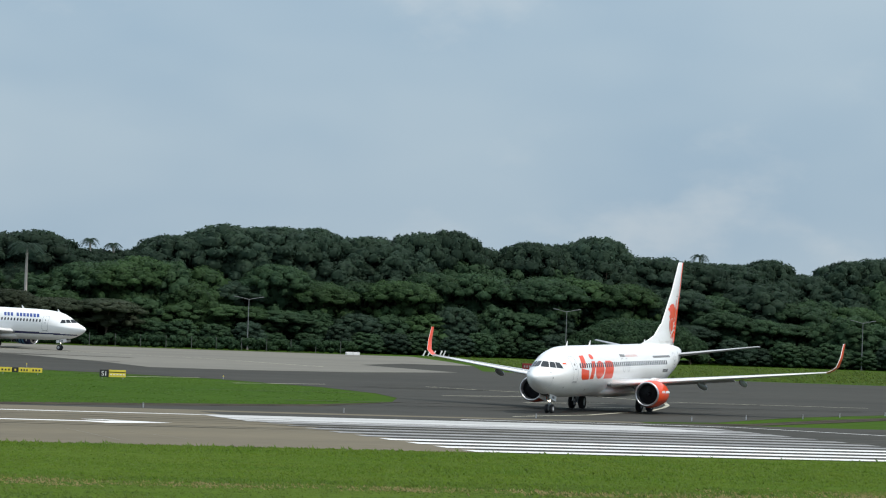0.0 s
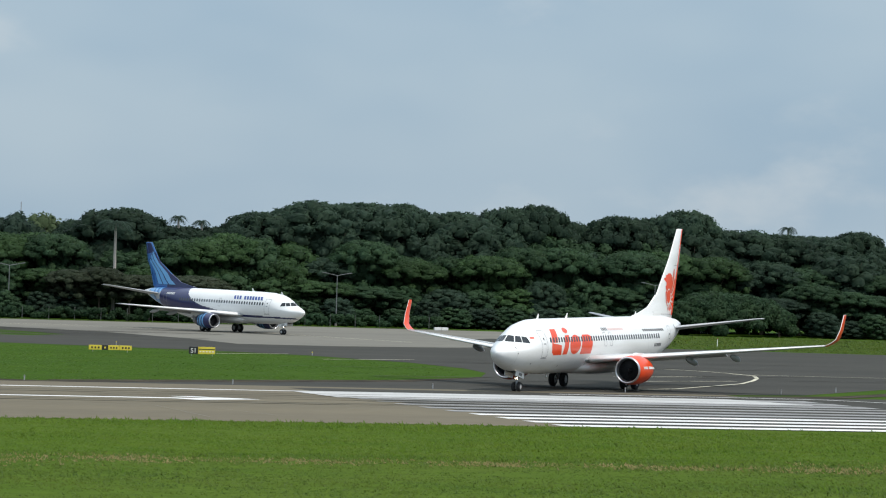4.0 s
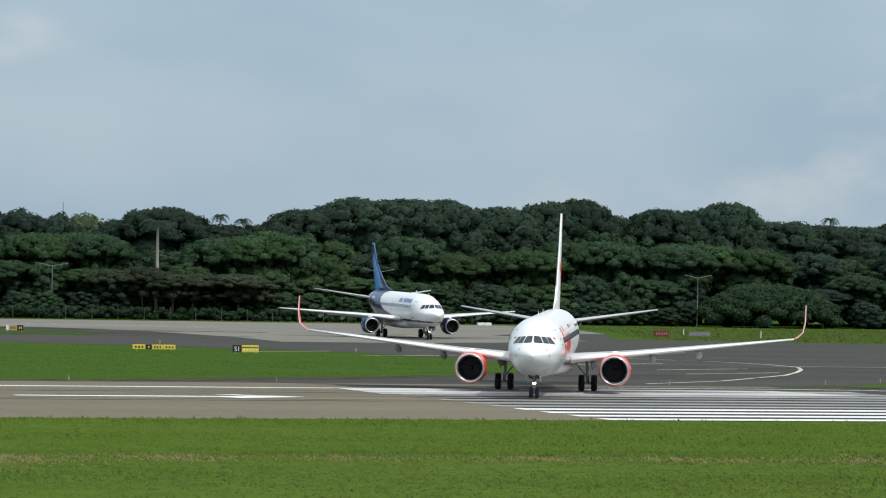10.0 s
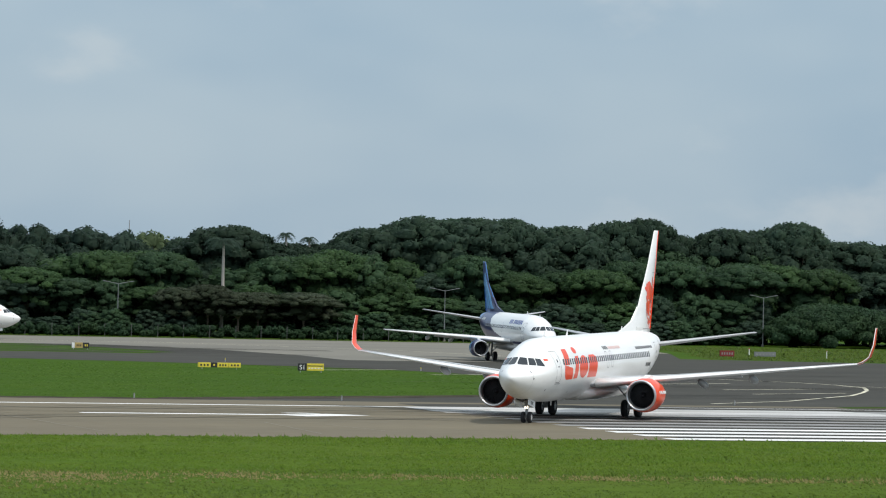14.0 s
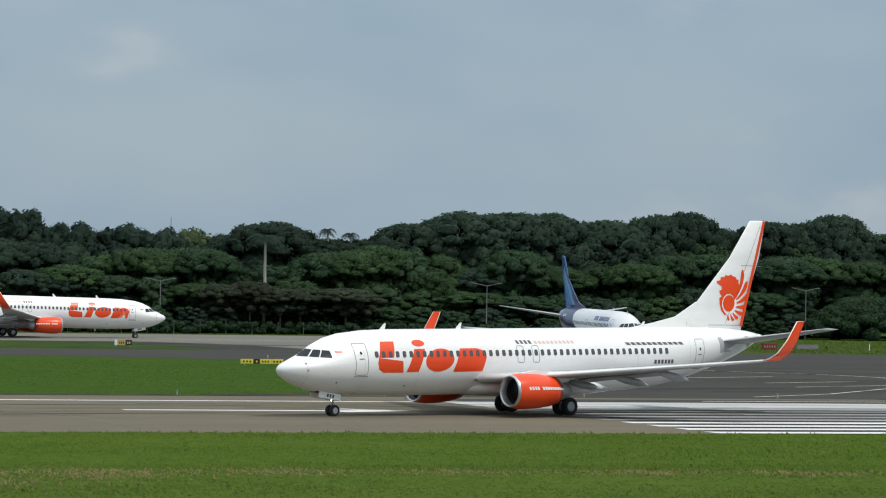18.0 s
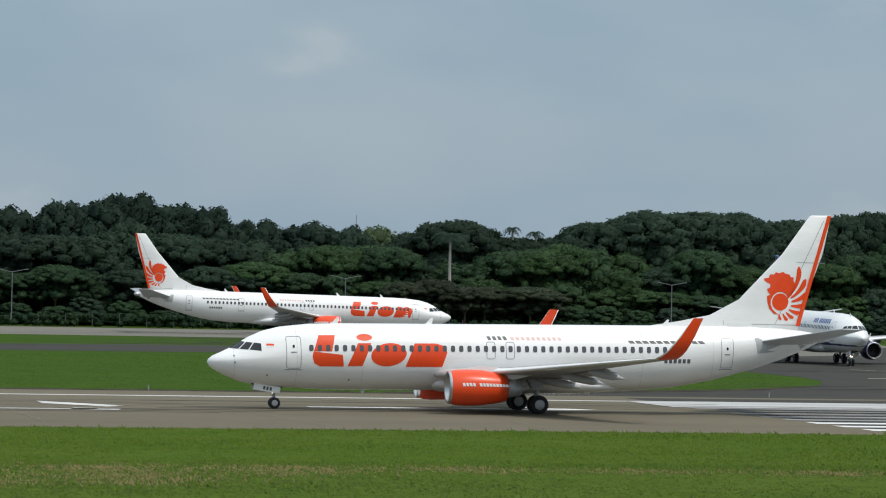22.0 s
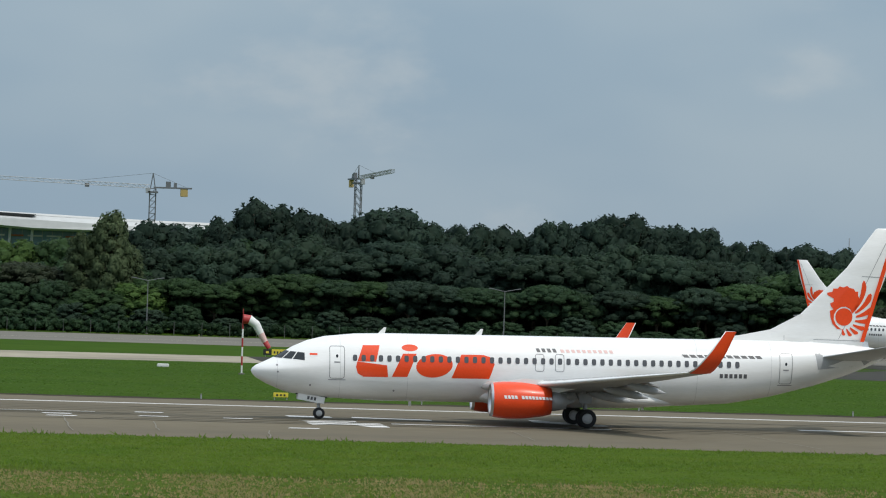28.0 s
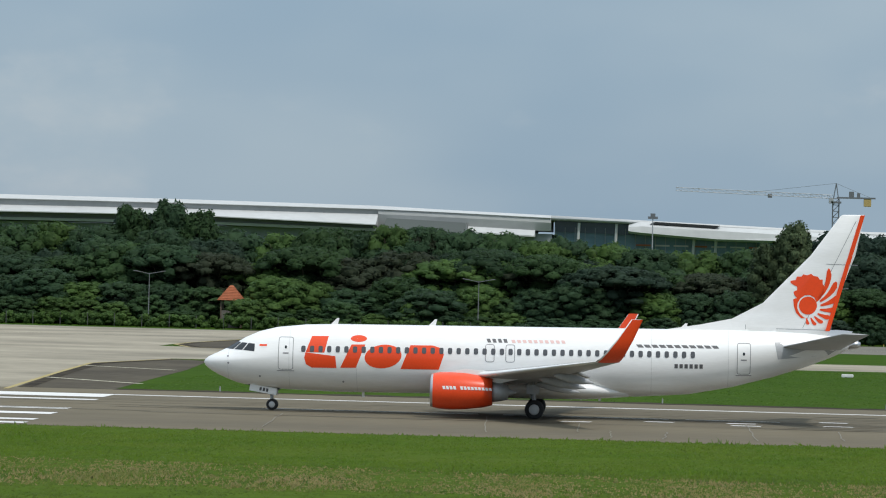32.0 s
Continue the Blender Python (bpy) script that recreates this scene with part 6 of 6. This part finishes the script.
def edge_lights():
    me = None
    for x, y in [(-30 + 15.0 * i, 248.0) for i in range(10)] + [(119, 251), (127, 258), (135, 264), (142, 271), (150, 278), (109.5, 336), (97, 362), (30, 505), (60, 506), (-20, 506)]:
        root = tagged(new("edge_light"), "small runway edge light on a short stem", "edge light", "edge lights")
        root.matrix_basis = pose(x, y, 0)
        part("stem", tube(0.05, 0.05, 0.25, 8), STEEL, root)
        part("lens", tube(0.06, 0.04, 0.12, 10, Matrix.Translation((0, 0, 0.25))), SIGN_YELLOW if y > 300 else WORN, root)


for lx, ly in ((-122, 520), (-73.3, 519), (-26.4, 520), (23.3, 517), (74.4, 520), (123.3, 521), (172, 517), (224.6, 520), (276, 520)):
    lamp_post(lx, ly)
windsock()
build_signs()
barrier(-35, 410, 4)
barrier(-30.0, 276, 3, 15, 0.5)
barrier(-28.5, 280, 2, 10, 0.5)
barrier(16.6, 333, 1, -12, 0.3)
barrier(183, 503, 2, 0, 0.45)
stakes()
hut()
terminal()
crane(54.7, 1200, 36.6, 41.6, 51, 0, "grey tower crane with a long level jib")
crane(122, 1200, 41.8, 46.6, 46, 97.5, "grey tower crane whose jib points away")
palm(140.2, 526, 0, 14.2, 2.9, "tall palm with a pale bare trunk")
palm(155.2, 545, 0, 15.7, 1.5, "distant palm above the tree line")
palm(159.2, 546, 0, 15.2, 1.5, "distant palm above the tree line")
palm(262, 552, 0, 17.6, 1.6, "distant palm above the tree line")
hedge(-160, 182, 514.5, 1.9)
bush_mound()
masts()
edge_lights()


# ---------------------------------------------------------------- grass
def grass_field(name, x0, x1, y0, y1, count, low, high, mat, seed, keep, label, broad=1.0):
    """Many short blades in tufts; keep says where they grow."""
    rng = np.random.default_rng(seed)
    p = np.stack([rng.uniform(x0, x1, count), rng.uniform(y0, y1, count)], 1)
    wave = np.sin(p[:, 0] * 0.11 + 1.3 * np.sin(p[:, 1] * 0.21)) + np.sin(p[:, 1] * 0.37 + p[:, 0] * 0.043)
    fine = np.sin(p[:, 0] * 0.9 + 2.1 * np.sin(p[:, 1] * 0.5)) * np.sin(p[:, 1] * 0.8 + 1.7 * np.sin(p[:, 0] * 0.31))
    patch = wave + 0.8 * fine + rng.normal(size=count) * 0.5
    ok = keep(p[:, 0], p[:, 1], patch)
    p, patch = p[ok], patch[ok]
    n = len(p)
    h = rng.uniform(low, high, n) * (1 + 0.18 * patch)
    tris = []
    for k in range(2):
        a = rng.uniform(0, math.pi * 2, n)
        w = rng.uniform(0.03, 0.08, n) * broad
        lean = rng.normal(size=(n, 2)) * 0.5 * h[:, None]
        lean[:, 1] = np.abs(lean[:, 1]) + 0.5 * h
        dx, dy = np.cos(a) * w, np.sin(a) * w
        bx, by = p[:, 0] + rng.normal(size=n) * 0.06, p[:, 1] + rng.normal(size=n) * 0.06
        tris.append(np.stack([np.stack([bx - dx, by - dy, np.zeros(n)], 1), np.stack([bx + dx, by + dy, np.zeros(n)], 1), np.stack([bx + lean[:, 0], by + lean[:, 1], h * rng.uniform(0.7, 1.1, n)], 1)], 1))
    v = np.concatenate(tris)
    away = np.cross(v[:, 1] - v[:, 0], v[:, 2] - v[:, 0])[:, 1] > 0
    v[away] = v[away][:, ::-1]
    v = v.reshape(-1, 3)
    me = bpy.data.meshes.new(name)
    me.from_pydata(v.tolist(), [], np.arange(len(v)).reshape(-1, 3).tolist())
    me.polygons.foreach_set("use_smooth", [True] * len(me.polygons))
    nrm = unit(np.array((0.0, -0.15, 0.95)) + rng.normal(size=(len(v) // 3, 3)) * 0.25)
    me.normals_split_custom_set_from_vertices(np.repeat(nrm, 3, 0).tolist())
    me.materials.append(mat)
    return tagged(place(name, me), label, "grass", kind="stuff")


def on_island(x, y):
    """Where the turf island lies, clear of the paving."""
    right = np.interp(y, (246, 256, 263, 278, 290, 302, 318, 336, 346), (58, 78, 91, 103, 108, 110.5, 111, 107, 101))
    far = np.interp(x, (-40, 2, 40, 75, 112), (340, 352, 358, 362, 340))
    return (x < right) & (y < far) & (x > -36)


grass_field("grass", -44, 104, 152, 188.4, 110000, 0.03, 0.10, BLADE, 1, lambda x, y, q: q > -2.2, "fresh green grass beside the runway")
grass_field("short_grass", -44, 94, 120, 156, 85000, 0.02, 0.09, SHADE_GRASS, 4, lambda x, y, q: q > -2.2, "shorter bluish green grass")
grass_field("tall_grass", -44, 104, 131, 188.7, 14000, 0.10, 0.24, BLADE, 3, lambda x, y, q: (q > 2.0) | (y > 187.6), "longer tufts of green grass")
grass_field("dry_grass", -44, 104, 128, 164, 90000, 0.04, 0.14, DRY, 2, lambda x, y, q: (np.abs(y - np.interp(x, (10, 45), (145.5, 150)) + 1.6 * q) < np.interp(x, (10, 45), (8.5, 2.4))) & (np.sin(x * 3.7 + y * 5.1) + np.sin(x * 0.8) > -0.4), "patchy dry yellowish grass band")
grass_field("island_grass", -40, 112, 249, 352, 42000, 0.02, 0.05, ISLAND, 5, lambda x, y, q: (q > -1.4) & (y < 352 - np.maximum(0, x - 60) * 0.1) & on_island(x, y), "mown green grass between runway and taxiway", 2.2)
grass_field("far_grass", 160, 330, 402, 506, 30000, 0.08, 0.26, SHADE_GRASS, 6, lambda x, y, q: (y > np.interp(x, (160, 178, 195, 260, 330), (420, 413, 408, 402, 401))) & (x > np.where(y > 447, 184 + (y - 447) * 0.2, 172 + np.maximum(0, y - 414) * 0.3)), "rough green grass beyond the taxiway bend", 3.0)


# ---------------------------------------------------------------- movement
def between(rows, t):
    """Where a taxiing airliner is at t, by straight steps from row to row."""
    times = [r[0] for r in rows]
    return [float(np.interp(t, times, [r[k] for r in rows])) for k in (1, 2)]


def roll(jet, rows, start, end, step):
    """Turns the wheels by the way that the airliner has gone."""
    times = [0.0] + list(np.arange(start, end + 1e-6, step)) + ([32.0] if end < 32 else [])
    gone, last, ways = 0.0, between(rows, times[0]), []
    for t in times:
        here = between(rows, t)
        d = math.dist(here, last)
        gone += d if 0 < t <= end and t > start else 0.0
        last = here
        ways.append(gone)
    for ob, r, at in jet["wheels"]:
        walk(ob, [(t, Matrix.Translation(at) @ Matrix.Rotation(w / r, 4, "Y")) for t, w in zip(times, ways)])


def motions():
    for jet, rows in ((white_jet, TAXI_WHITE), (long_jet, TAXI_LONG), (blue_jet, TAXI_BLUE)):
        # the parallel taxiway falls slightly along the way of the longer airliner
        dip = 0.4 if jet is long_jet else 0.0
        walk(jet["root"], [(t, pose(x, y, 0.035 + dip * 0.15, 0, 0, a) @ pose(0, 0, 0, 0, dip)) for t, x, y, a in rows])
    roll(white_jet, TAXI_WHITE, 0.1, 32.0, 1 / 30)
    roll(long_jet, TAXI_LONG, 14.0, 24.0, 0.1)
    roll(blue_jet, TAXI_BLUE, 0.1, 14.0, 0.05)


motions()
